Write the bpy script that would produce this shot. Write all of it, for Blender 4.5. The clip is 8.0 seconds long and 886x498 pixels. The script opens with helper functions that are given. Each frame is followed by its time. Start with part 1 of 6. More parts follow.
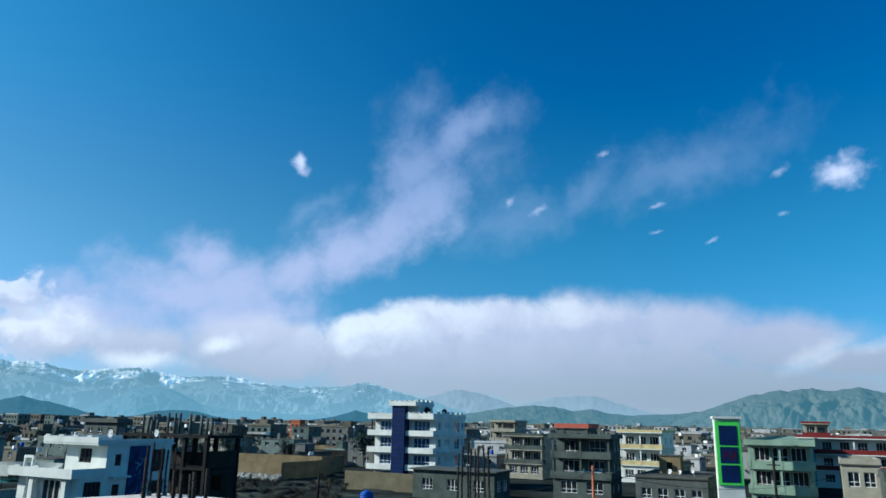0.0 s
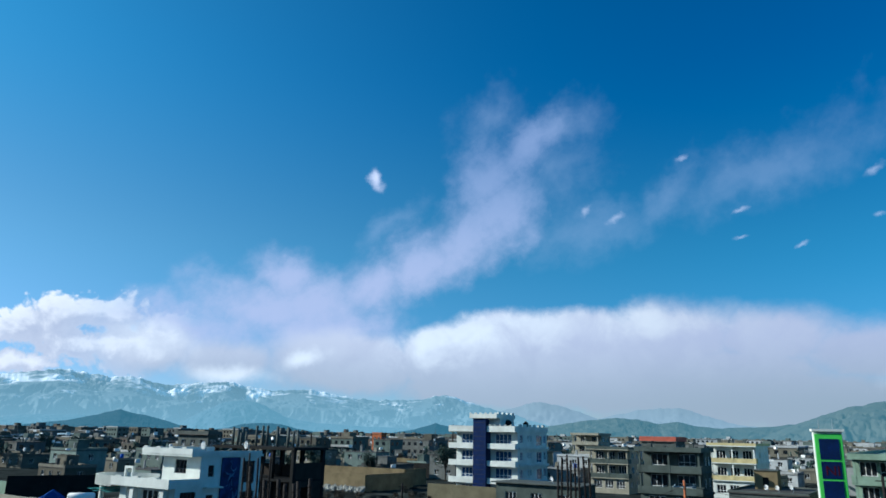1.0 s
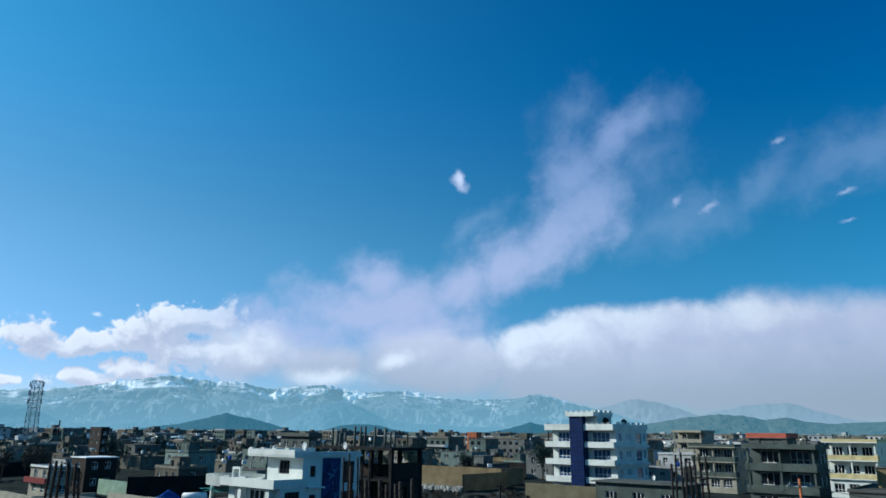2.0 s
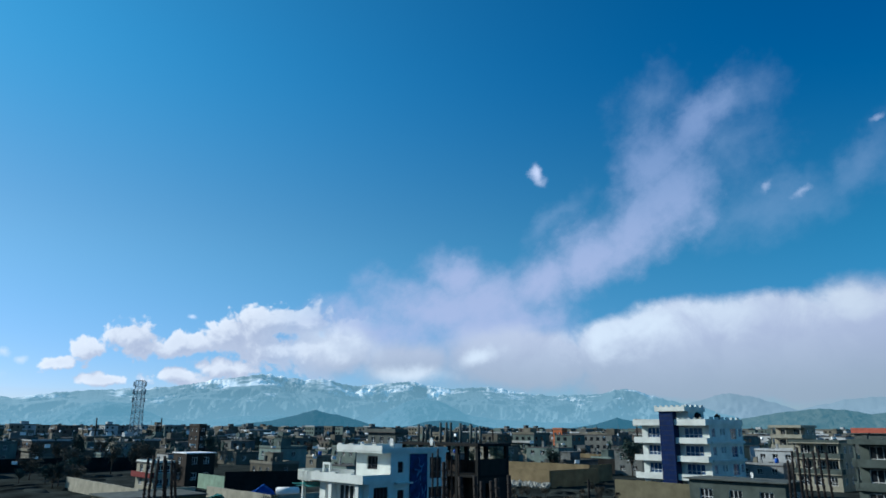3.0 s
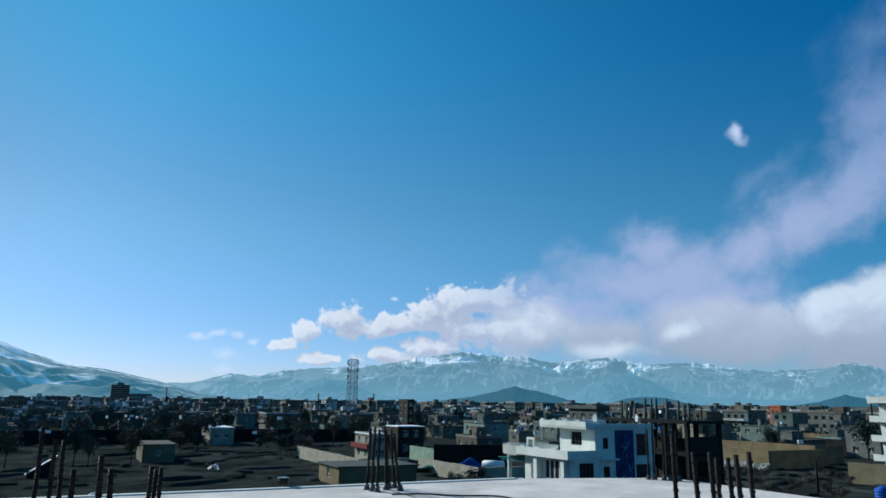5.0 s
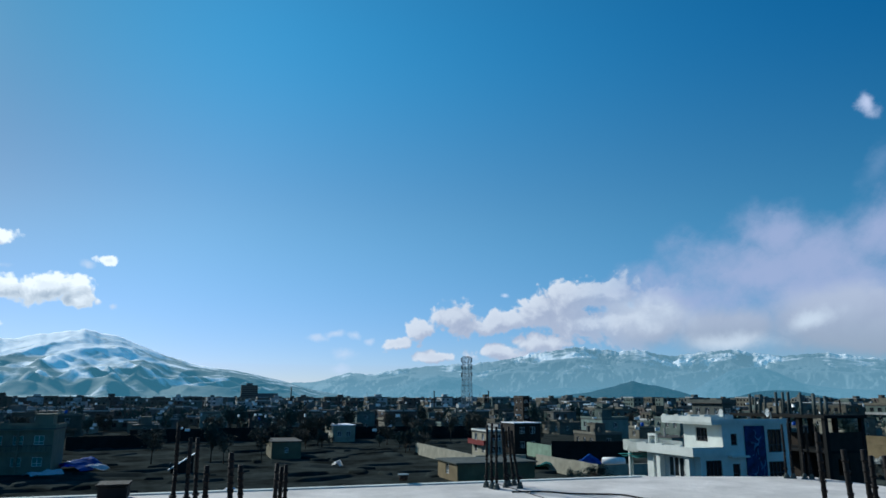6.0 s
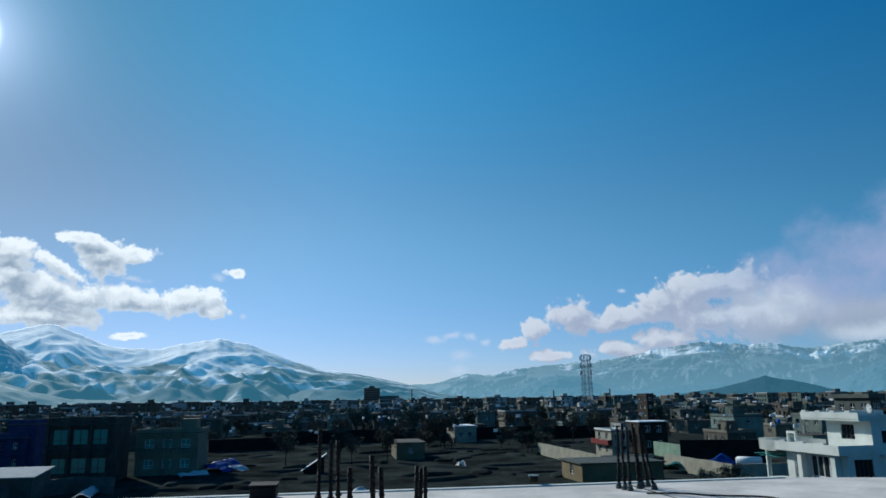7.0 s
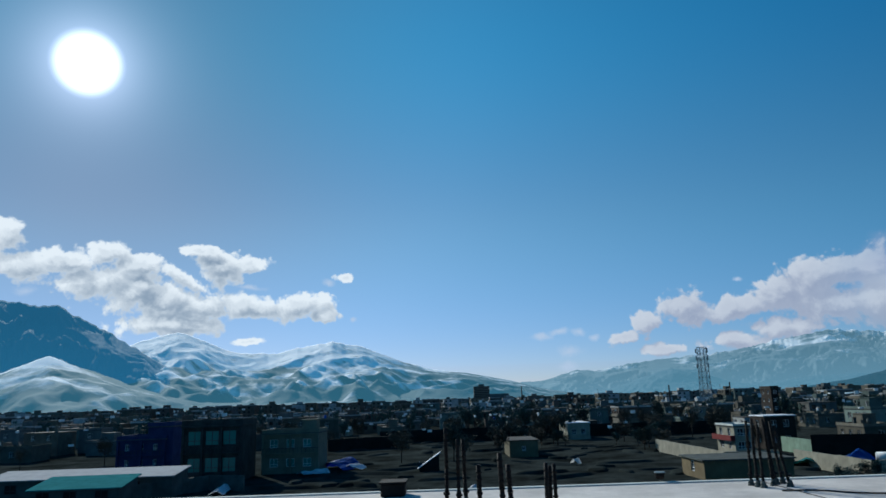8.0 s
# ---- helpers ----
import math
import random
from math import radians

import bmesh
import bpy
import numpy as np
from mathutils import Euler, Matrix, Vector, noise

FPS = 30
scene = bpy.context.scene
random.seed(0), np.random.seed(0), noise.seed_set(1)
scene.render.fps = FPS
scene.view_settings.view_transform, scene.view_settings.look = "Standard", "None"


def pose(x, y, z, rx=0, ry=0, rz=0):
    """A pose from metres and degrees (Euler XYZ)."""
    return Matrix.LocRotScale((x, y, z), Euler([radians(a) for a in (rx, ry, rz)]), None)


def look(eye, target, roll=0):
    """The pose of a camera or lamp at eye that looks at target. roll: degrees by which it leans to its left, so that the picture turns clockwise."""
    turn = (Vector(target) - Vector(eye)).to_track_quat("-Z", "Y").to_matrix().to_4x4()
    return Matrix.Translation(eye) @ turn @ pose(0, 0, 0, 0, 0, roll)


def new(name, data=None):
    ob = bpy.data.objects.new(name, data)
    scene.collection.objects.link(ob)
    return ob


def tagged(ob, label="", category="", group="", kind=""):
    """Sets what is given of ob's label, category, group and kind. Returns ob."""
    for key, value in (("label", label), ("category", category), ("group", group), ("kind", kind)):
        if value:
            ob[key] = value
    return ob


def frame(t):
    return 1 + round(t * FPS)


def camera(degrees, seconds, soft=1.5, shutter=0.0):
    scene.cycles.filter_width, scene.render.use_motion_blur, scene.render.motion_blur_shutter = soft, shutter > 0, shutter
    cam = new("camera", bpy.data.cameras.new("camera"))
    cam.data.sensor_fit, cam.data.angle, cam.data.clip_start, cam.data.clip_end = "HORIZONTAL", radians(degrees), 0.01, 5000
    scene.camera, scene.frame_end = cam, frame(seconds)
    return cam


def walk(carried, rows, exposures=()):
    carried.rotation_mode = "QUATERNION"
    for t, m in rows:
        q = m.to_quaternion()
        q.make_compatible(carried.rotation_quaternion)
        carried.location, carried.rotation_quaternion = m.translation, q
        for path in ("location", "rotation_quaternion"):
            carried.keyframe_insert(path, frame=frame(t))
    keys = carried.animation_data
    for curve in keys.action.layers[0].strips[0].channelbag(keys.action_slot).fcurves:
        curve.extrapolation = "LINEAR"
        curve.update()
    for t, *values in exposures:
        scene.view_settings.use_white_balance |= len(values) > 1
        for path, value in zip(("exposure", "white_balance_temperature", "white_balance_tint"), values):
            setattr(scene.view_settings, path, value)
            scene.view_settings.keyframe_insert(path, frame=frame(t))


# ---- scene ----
cam = camera(64.31, 8.0, soft=1.6)
EYE = 11.6
# seconds, place from the first eye, yaw, pitch, lean to the right
ROWS = [
    (0, -0.000, -0.000, 0.000, 0.00, 13.95, -1.07),
    (0.5, -0.173, 0.116, -0.027, 2.74, 14.49, -1.26),
    (1, -0.272, 0.285, -0.045, 6.32, 14.82, -1.15),
    (1.5, -0.342, 0.476, -0.058, 10.10, 14.74, -0.88),
    (3, -0.646, 1.086, -0.089, 20.21, 14.33, -0.37),
    (3.5, -0.729, 1.177, -0.103, 23.62, 13.72, -0.78),
    (4, -0.793, 1.202, -0.111, 27.17, 13.16, -0.86),
    (4.5, -0.851, 1.198, -0.124, 31.58, 12.73, -0.87),
    (6, -1.037, 1.355, -0.137, 44.95, 12.02, -0.10),
    (6.5, -1.049, 1.272, -0.117, 49.85, 12.17, 0.30),
    (7, -1.008, 1.153, -0.107, 54.18, 12.10, 0.90),
    (7.5, -0.970, 1.020, -0.098, 58.48, 12.14, 1.68),
    (8, -0.922, 0.896, -0.090, 62.68, 12.14, 1.93),
]
walk(cam, [(t, pose(x, y, EYE + z, 0, 0, yaw) @ pose(0, 0, 0, 90 + pitch) @ pose(0, 0, 0, 0, 0, -lean)) for t, x, y, z, yaw, pitch, lean in ROWS],
     exposures=[(0.0, 0.42, 6000, 4), (1.5, 0.34, 6000, 4), (3.0, 0.22, 6000, 4), (4.5, 0.15, 6000, 4), (6.0, 0.0, 6000, 4), (7.0, -0.12, 6000, 4), (8.0, -0.25, 6000, 4)])

# ---------------------------------------------------------------- helpers
GRID = -27.3                      # the town's street grid, degrees about z
SUN_AZ, SUN_EL = 91.0, 24.9       # degrees to the left of +y, and up


def polar(az, d, z=0.0):
    """A place by its bearing (degrees to the left of +y) and distance."""
    return Vector((-math.sin(radians(az)) * d, math.cos(radians(az)) * d, z))


def grow(knots, v):
    """Straight-line interpolation in a list of (at, value)."""
    knots = sorted(knots)
    if v <= knots[0][0]:
        return knots[0][1]
    for (a, p), (b, q) in zip(knots, knots[1:]):
        if v <= b:
            return p + (q - p) * (v - a) / (b - a)
    return knots[-1][1]


def box(bm, x0, x1, y0, y1, z0, z1, slot=0, m=None):
    vs = [bm.verts.new((m @ Vector((x, y, z))) if m else (x, y, z)) for z in (z0, z1) for x, y in ((x0, y0), (x1, y0), (x1, y1), (x0, y1))]
    for q in ((3, 2, 1, 0), (4, 5, 6, 7), (0, 1, 5, 4), (1, 2, 6, 5), (2, 3, 7, 6), (3, 0, 4, 7)):
        bm.faces.new([vs[i] for i in q]).material_index = slot


def rod(bm, a, b, r0, r1=None, n=6, slot=0):
    a, b = Vector(a), Vector(b)
    r1 = r0 if r1 is None else r1
    turn = (b - a).to_track_quat("Z", "Y").to_matrix()
    rings = []
    for p, r in ((a, r0), (b, r1)):
        rings.append([bm.verts.new(p + turn @ Vector((r * math.cos(2 * math.pi * k / n), r * math.sin(2 * math.pi * k / n), 0))) for k in range(n)])
    for k in range(n):
        f = bm.faces.new((rings[0][k], rings[0][(k + 1) % n], rings[1][(k + 1) % n], rings[1][k]))
        f.smooth, f.material_index = n > 6, slot
    bm.faces.new(rings[0][::-1]).material_index = slot
    bm.faces.new(rings[1]).material_index = slot


def mesh_of(name, bm, *materials):
    me = bpy.data.meshes.new(name)
    bm.to_mesh(me)
    bm.free()
    for m in materials:
        me.materials.append(m)
    return me


def part(name, bm, material, parent, label=""):
    """One mesh object under a thing or a part; bm may be a bmesh or a finished mesh."""
    me = bm if isinstance(bm, bpy.types.Mesh) else mesh_of(name, bm, *(material if isinstance(material, (list, tuple)) else [material]))
    ob = new(name, me)
    ob.parent = parent
    if label:
        ob["label"] = label
    return ob


def thing(name, m, label, category, group="", kind=""):
    ob = new(name)
    ob.matrix_basis = m
    return tagged(ob, label, category, group, kind)


# ---------------------------------------------------------------- sky and sun
world = bpy.data.worlds.new("sky")
scene.world = world
world.use_nodes = True
W = world.node_tree
W.nodes.clear()


def wn(kind, operation="", sky_type=""):
    n = W.nodes.new(kind)
    if operation:
        n.operation = operation
    if sky_type:
        n.sky_type = sky_type
    return n


def feed(socket, v):
    if isinstance(v, bpy.types.NodeSocket):
        W.links.new(v, socket)
    elif isinstance(v, (tuple, list)):
        socket.default_value = (*v, 1) if len(v) == 3 and socket.type == "RGBA" else v
    else:
        socket.default_value = v


def wm(op, a, b=0.0, c=0.0, clamp=False):
    n = wn("ShaderNodeMath", op)
    n.use_clamp = clamp
    for s, v in zip(n.inputs, (a, b, c)):
        feed(s, v)
    return n.outputs[0]


def wstep(v, lo, hi, to0=0.0, to1=1.0):
    n = wn("ShaderNodeMapRange")
    n.interpolation_type = "SMOOTHSTEP"
    for s, x in zip(n.inputs[:5], (v, lo, hi, to0, to1)):
        feed(s, x)
    return n.outputs[0]


def wmix(f, a, b, blend="MIX"):
    n = wn("ShaderNodeMix")
    n.data_type, n.blend_type = "RGBA", blend
    feed(n.inputs[0], f), feed(n.inputs[6], a), feed(n.inputs[7], b)
    return n.outputs[2]


def wnoise(vec, scale, detail, rough, z=0.0, dist=0.0):
    n = wn("ShaderNodeTexNoise")
    add = wn("ShaderNodeVectorMath", operation="ADD")
    feed(add.inputs[0], vec)
    add.inputs[1].default_value = (0, 0, z)
    feed(n.inputs["Vector"], add.outputs[0])
    n.inputs["Scale"].default_value, n.inputs["Detail"].default_value, n.inputs["Roughness"].default_value = scale, detail, rough
    n.inputs["Distortion"].default_value = dist
    return n.outputs[0], n.outputs[1]


coords = wn("ShaderNodeTexCoord").outputs["Generated"]
sep = wn("ShaderNodeSeparateXYZ")
feed(sep.inputs[0], coords)
az = wm("MULTIPLY", wm("ARCTAN2", wm("MULTIPLY", sep.outputs[0], -1.0), sep.outputs[1]), 180 / math.pi)
el = wm("MULTIPLY", wm("ARCSINE", sep.outputs[2]), 180 / math.pi)
flat = wn("ShaderNodeCombineXYZ")
feed(flat.inputs[0], wm("MULTIPLY", az, 0.1)), feed(flat.inputs[1], wm("MULTIPLY", el, 0.1))
sky_at = flat.outputs[0]                          # tens of degrees, bearing and height

sky = wn("ShaderNodeTexSky", "", "NISHITA")
sky.sun_disc = False
sky.sun_elevation, sky.sun_rotation = radians(SUN_EL), radians(-SUN_AZ)
sky.altitude, sky.air_density, sky.dust_density, sky.ozone_density = 1800, 1.0, 0.25, 2.5
tone = wn("ShaderNodeHueSaturation")
tone.inputs["Saturation"].default_value, tone.inputs["Value"].default_value, tone.inputs["Hue"].default_value = 1.25, 1.0, 0.487
feed(tone.inputs["Color"], sky.outputs[0])
tint = wn("ShaderNodeVectorMath", "MULTIPLY")
feed(tint.inputs[0], tone.outputs[0])
across = wstep(az, -25.0, 80.0)
tint_low, tint_mid, tint_high = wmix(across, (0.60, 0.74, 1.0), (0.80, 0.76, 1.06)), wmix(across, (0.42, 0.95, 1.06), (1.65, 1.20, 1.10)), wmix(across, (0.07, 0.76, 1.13), (1.15, 1.62, 1.48))
feed(tint.inputs[1], wmix(wstep(el, 14.0, 30.0), wmix(wstep(el, 0.0, 15.0), tint_low, tint_mid), tint_high))
sky_colour = tint.outputs[0]

_, drift = wnoise(sky_at, 1.1, 6, 0.6)
_, curl = wnoise(sky_at, 4.5, 6, 0.62, 2.2)
warp = wn("ShaderNodeVectorMath", operation="SUBTRACT")
feed(warp.inputs[0], drift)
warp.inputs[1].default_value = (0.5, 0.5, 0.5)


curls = wn("ShaderNodeVectorMath", operation="SUBTRACT")
feed(curls.inputs[0], curl)
curls.inputs[1].default_value = (0.5, 0.5, 0.5)


def swirled(amount, small=0.0):
    out = sky_at
    for source, k in ((warp, amount), (curls, small)):
        if k:
            n = wn("ShaderNodeVectorMath", operation="MULTIPLY_ADD")
            feed(n.inputs[0], source.outputs[0])
            n.inputs[1].default_value = (k, k, 0)
            feed(n.inputs[2], out)
            out = n.outputs[0]
    return out


def puff(at, after, a, e, ra, re, turn=0.0):
    """1 in the middle of an oval of the sky, 0 at its rim, negative beyond; worked out after the oval before it."""
    n = wn("ShaderNodeMapping")
    n.vector_type = "TEXTURE"
    feed(n.inputs[0], at)
    n.inputs[1].default_value = (a / 10, e / 10, 0)
    n.inputs[2].default_value = (0, 0, radians(turn))
    n.inputs[3].default_value = (ra / 10, re / 10, 1)
    if isinstance(after, bpy.types.NodeSocket):
        hold = wn("ShaderNodeCombineXYZ")
        hold.inputs[0].default_value, hold.inputs[1].default_value = a / 10, e / 10
        feed(hold.inputs[2], wm("MULTIPLY", after, 1e-7))
        feed(n.inputs[1], hold.outputs[0])
    length = wn("ShaderNodeVectorMath", operation="LENGTH")
    feed(length.inputs[0], n.outputs[0])
    return wm("SUBTRACT", 1.0, length.outputs["Value"])


def heap(at, ovals):
    out = -1.0
    for o in ovals:
        out = wm("MAXIMUM", puff(at, out, *o), out)
    return out


fine, _ = wnoise(sky_at, 5.5, 7, 0.6, 3.1)
broad, _ = wnoise(sky_at, 1.7, 6, 0.55, 7.7)
billow, _ = wnoise(sky_at, 3.2, 8, 0.62, 1.3, 0.4)


def knobs(at, scale):
    """Rounded knobs, as on the rim of a heaped cloud."""
    n = wn("ShaderNodeTexVoronoi")
    n.feature = "SMOOTH_F1"
    feed(n.inputs["Vector"], at)
    n.inputs["Scale"].default_value, n.inputs["Smoothness"].default_value = scale, 0.35
    return wm("SUBTRACT", 1.0, n.outputs["Distance"])


curly = swirled(0.12, 0.10)
knob = wm("ADD", wm("MULTIPLY", knobs(curly, 11.0), 0.6), wm("MULTIPLY", knobs(curly, 25.0), 0.4))
wisp_at = wn("ShaderNodeMapping")
wisp_at.vector_type = "TEXTURE"
feed(wisp_at.inputs[0], swirled(0.5, 0.12))
wisp_at.inputs[2].default_value, wisp_at.inputs[3].default_value = (0, 0, radians(-38)), (2.2, 0.8, 1)
streak, _ = wnoise(wisp_at.outputs[0], 3.2, 8, 0.64, 5.5)

# the soft bank that lies on the far range
BANK = [(6.4, 6.0, 4.3, 2.8), (1.0, 6.9, 6.4, 3.1), (-5.5, 7.2, 7.2, 2.9), (-12.2, 7.6, 7.5, 3.0), (-18.6, 7.3, 7.0, 2.7), (-25.0, 6.4, 7.0, 2.5), (-30.8, 4.8, 5.2, 1.8), (-14.2, 3.9, 22.4, 2.4), (0.9, 4.2, 10.1, 2.3), (14.8, 5.3, 8.6, 2.7), (22.9, 5.3, 5.9, 2.0), (28.6, 5.8, 4.7, 2.2), (-40, 4.0, 14, 2.4), (-22, 2.6, 18, 3.4), (-14, 5.2, 14, 2.8)]
bank_raw = wm("ADD", heap(swirled(0.22, 0.10), BANK), wm("ADD", wm("MULTIPLY", wm("SUBTRACT", broad, 0.5), 0.5), wm("MULTIPLY", wm("SUBTRACT", billow, 0.5), 0.35)))
bank = wstep(bank_raw, -0.12, wstep(wm("ABSOLUTE", wm("ADD", az, -2.0)), 5.0, 20.0, 0.26, 0.60), 0.0, 0.97)
# the thin plume that leans up out of it, with its fainter fringes
mottle = wm("ADD", wm("MULTIPLY", broad, 0.45), wm("ADD", wm("MULTIPLY", streak, 0.30), wm("MULTIPLY", fine, 0.25)))
plume = heap(swirled(0.4, 0.2), [(-0.6, 22.6, 4.4, 2.2, -50), (2.3, 20.3, 3.0, 3.6), (1.4, 17.9, 4.4, 3.0, -40), (4.4, 15.6, 5.0, 2.8, -40), (8.2, 13.3, 5.2, 2.6, -35), (11.8, 11.4, 5.0, 2.8, -25), (16.0, 10.0, 5.6, 3.4), (19.2, 12.0, 3.4, 2.3), (21.4, 9.0, 6.2, 3.2), (26.6, 7.6, 6.2, 2.4), (16.0, 7.6, 8.0, 2.6)])
plume = wstep(wm("ADD", plume, wm("MULTIPLY", wm("SUBTRACT", mottle, 0.5), 2.8)), -0.35, 1.0, 0.0, wstep(el, 11.0, 24.0, 0.82, 0.42))
veil = heap(swirled(0.5, 0.25), [(10.9, 16.5, 3.6, 1.2, -40), (-12.1, 18.4, 4.4, 2.0, -50), (-5.6, 16.4, 6.6, 2.6, -8), (-3.6, 20.4, 3.6, 4.4), (1.9, 25.6, 3.8, 2.4, -20), (-3.5, 24.6, 4.0, 2.6, -30), (-19.4, 20.1, 10.5, 2.8, -15)])
veil = wstep(wm("ADD", veil, wm("MULTIPLY", wm("SUBTRACT", mottle, 0.5), 2.8)), -0.3, 1.3, 0.0, 0.28)
# heaped clouds with crisp rims
HEAPS = [(48.6, 4.4, 1.6, 0.8, -20), (47.2, 5.2, 1.7, 1.0), (43.9, 6.4, 2.2, 1.4), (42.9, 5.6, 2.7, 1.2), (40.2, 5.9, 2.8, 1.1), (36.8, 7.3, 2.1, 1.7), (34.7, 7.8, 2.7, 1.8), (31.5, 8.0, 3.4, 1.9), (27.8, 7.1, 3.8, 1.8), (33.7, 6.0, 5.5, 1.6), (45.4, 3.3, 2.0, 0.6), (40.4, 3.6, 3.2, 1.0), (37.2, 4.3, 3.3, 1.2), (30.1, 5.6, 6.4, 2.3), (35.5, 6.4, 4.2, 1.6),
         (95.3, 12.3, 1.7, 1.5), (94.2, 10.2, 2.8, 1.3), (91.5, 10.8, 3.0, 1.3), (88.9, 11.6, 1.9, 1.0), (89.5, 9.1, 3.8, 1.8), (86.5, 10.6, 2.3, 1.0), (86.0, 8.4, 4.6, 2.2), (83.3, 9.9, 2.5, 0.9, 25), (82.1, 7.6, 3.7, 1.6), (80.8, 10.9, 2.9, 1.5), (78.4, 11.0, 2.0, 0.8), (81.9, 11.9, 2.0, 0.8), (78.1, 7.7, 3.6, 1.3), (74.6, 7.7, 3.3, 1.3), (72.6, 7.0, 1.8, 0.6),
         (84.1, 6.3, 4.6, 1.2), (78.3, 4.9, 2.0, 0.5), (98.5, 11.5, 3.4, 2.2), (104, 9.5, 6, 3), (70.8, 10.0, 1.1, 0.6)]


def shifted(at, a, e):
    n = wn("ShaderNodeVectorMath", "ADD")
    feed(n.inputs[0], at)
    n.inputs[1].default_value = (a / 10, e / 10, 0)
    return n.outputs[0]


ruffle = wm("ADD", wm("MULTIPLY", wm("SUBTRACT", billow, 0.5), 2.0), wm("ADD", wm("MULTIPLY", wm("SUBTRACT", fine, 0.5), 0.7), wm("MULTIPLY", wm("SUBTRACT", knob, 0.72), 0.55)))
heaps_raw = wm("ADD", heap(swirled(0.10, 0.10), HEAPS), ruffle)
heaps = wm("MULTIPLY", wstep(heaps_raw, -0.04, 0.26, 0.0, 0.96), wstep(az, 24.0, 36.0))
# the same swell a little nearer to the sun: where the cloud thins out that way, it is lit
billow_b, _ = wnoise(shifted(sky_at, 0.5, 0.8), 3.2, 8, 0.62, 1.3, 0.4)
fine_b, _ = wnoise(shifted(sky_at, 0.5, 0.8), 5.5, 7, 0.6, 3.1)
above = wm("ADD", heap(shifted(swirled(0.10, 0.10), 0.5, 0.8), HEAPS), wm("ADD", wm("MULTIPLY", wm("SUBTRACT", billow_b, 0.5), 2.0), wm("MULTIPLY", wm("SUBTRACT", fine_b, 0.5), 0.7)))
heap_light = wstep(wm("SUBTRACT", heaps_raw, above), -0.35, 0.50)
# loose puffs high up
loose = heap(swirled(0.08, 0.12), [(12.3, 20.3, 1.5, 0.9, 62), (-30.8, 18.1, 2.7, 1.7, -8), (-5.7, 17.7, 0.8, 0.45, -50), (-8.1, 17.1, 1.1, 0.35, -20), (-13.5, 21.4, 0.6, 0.3, -30), (-26.8, 18.8, 1.0, 0.4, -35), (-17.6, 17.0, 0.9, 0.25, -15), (-17.4, 14.8, 0.8, 0.22), (-21.6, 14.0, 0.6, 0.25, -30), (-26.6, 15.6, 0.8, 0.25),
                                   (55.0, 4.7, 1.2, 0.45), (53.4, 5.0, 1.1, 0.35), (52.0, 4.9, 0.8, 0.4), (50.9, 4.6, 0.6, 0.35), (52.8, 3.4, 1.5, 0.7), (53.0, 2.4, 1.5, 0.7), (78.2, 9.2, 1.6, 0.3), (70.0, 6.6, 0.5, 0.3), (72.2, 9.6, 0.8, 0.45), (93.7, 8.5, 1.1, 0.5), (39.9, 8.1, 0.5, 0.3)])
loose = wstep(wm("ADD", loose, wm("MULTIPLY", wm("SUBTRACT", wm("ADD", wm("MULTIPLY", fine, 0.7), wm("MULTIPLY", streak, 0.3)), 0.5), 2.2)), 0.05, 1.1, 0.0, wstep(wm("ABSOLUTE", wm("ADD", az, 14.5)), 13.5, 16.0, 0.36, 0.86))

sun_dir = Vector((-math.sin(radians(SUN_AZ)) * math.cos(radians(SUN_EL)), math.cos(radians(SUN_AZ)) * math.cos(radians(SUN_EL)), math.sin(radians(SUN_EL))))
dot = wn("ShaderNodeVectorMath", operation="DOT_PRODUCT")
feed(dot.inputs[0], coords)
dot.inputs[1].default_value = sun_dir
off = wm("MULTIPLY", wm("ARCCOSINE", wm("MINIMUM", dot.outputs["Value"], 1.0)), 180 / math.pi)
SKY_GAIN = 0.088
bright = wstep(wm("ADD", wm("MULTIPLY", broad, 0.5), wm("MULTIPLY", billow, 0.5)), 0.40, 0.60)
core = heap(swirled(0.2, 0.12), [(7.4, 7.3, 3.4, 2.4), (3.8, 8.2, 5.2, 1.9), (-2.2, 8.6, 6.2, 1.7), (-10.0, 8.8, 5.6, 1.4), (17.5, 5.4, 2.0, 0.8, -15), (22.8, 4.3, 4.2, 0.9), (-28.2, 5.6, 3.0, 0.9, -25), (-31.8, 6.0, 2.6, 0.8), (30, 6.5, 4, 2)])
core = wstep(wm("ADD", core, wm("ADD", wm("MULTIPLY", wm("SUBTRACT", broad, 0.5), 1.2), wm("MULTIPLY", wm("SUBTRACT", billow, 0.5), 1.2))), -0.3, 0.95)
lift = wstep(el, 2.0, 8.5)                          # the tops catch the sun
side = wstep(az, -28.0, 12.0)
bank_tone = wmix(lift, wmix(side, (0.26, 0.32, 0.40), (0.31, 0.37, 0.47)), wmix(side, (0.36, 0.40, 0.56), (0.43, 0.47, 0.62)))
bank_tone = wmix(wm("ADD", wm("MULTIPLY", core, 0.80), wm("MULTIPLY", wm("MULTIPLY", bright, lift), 0.20), clamp=True), bank_tone, wmix(side, (0.48, 0.52, 0.62), (0.66, 0.72, 0.82)))
sunward = wstep(az, 45.0, 75.0)
glow = wm("ADD", wm("MULTIPLY", wstep(heaps_raw, 0.85, 0.0), wstep(az, 45.0, 75.0, 0.25, 0.62)), wm("MULTIPLY", heap_light, 0.8))
heap_tone = wmix(wm("MULTIPLY", glow, 1.0, clamp=True), wmix(sunward, (0.38, 0.42, 0.56), (0.26, 0.34, 0.45)), wmix(sunward, (0.72, 0.74, 0.82), (1.0, 1.02, 1.05)))
gain = wn("ShaderNodeVectorMath", operation="SCALE")
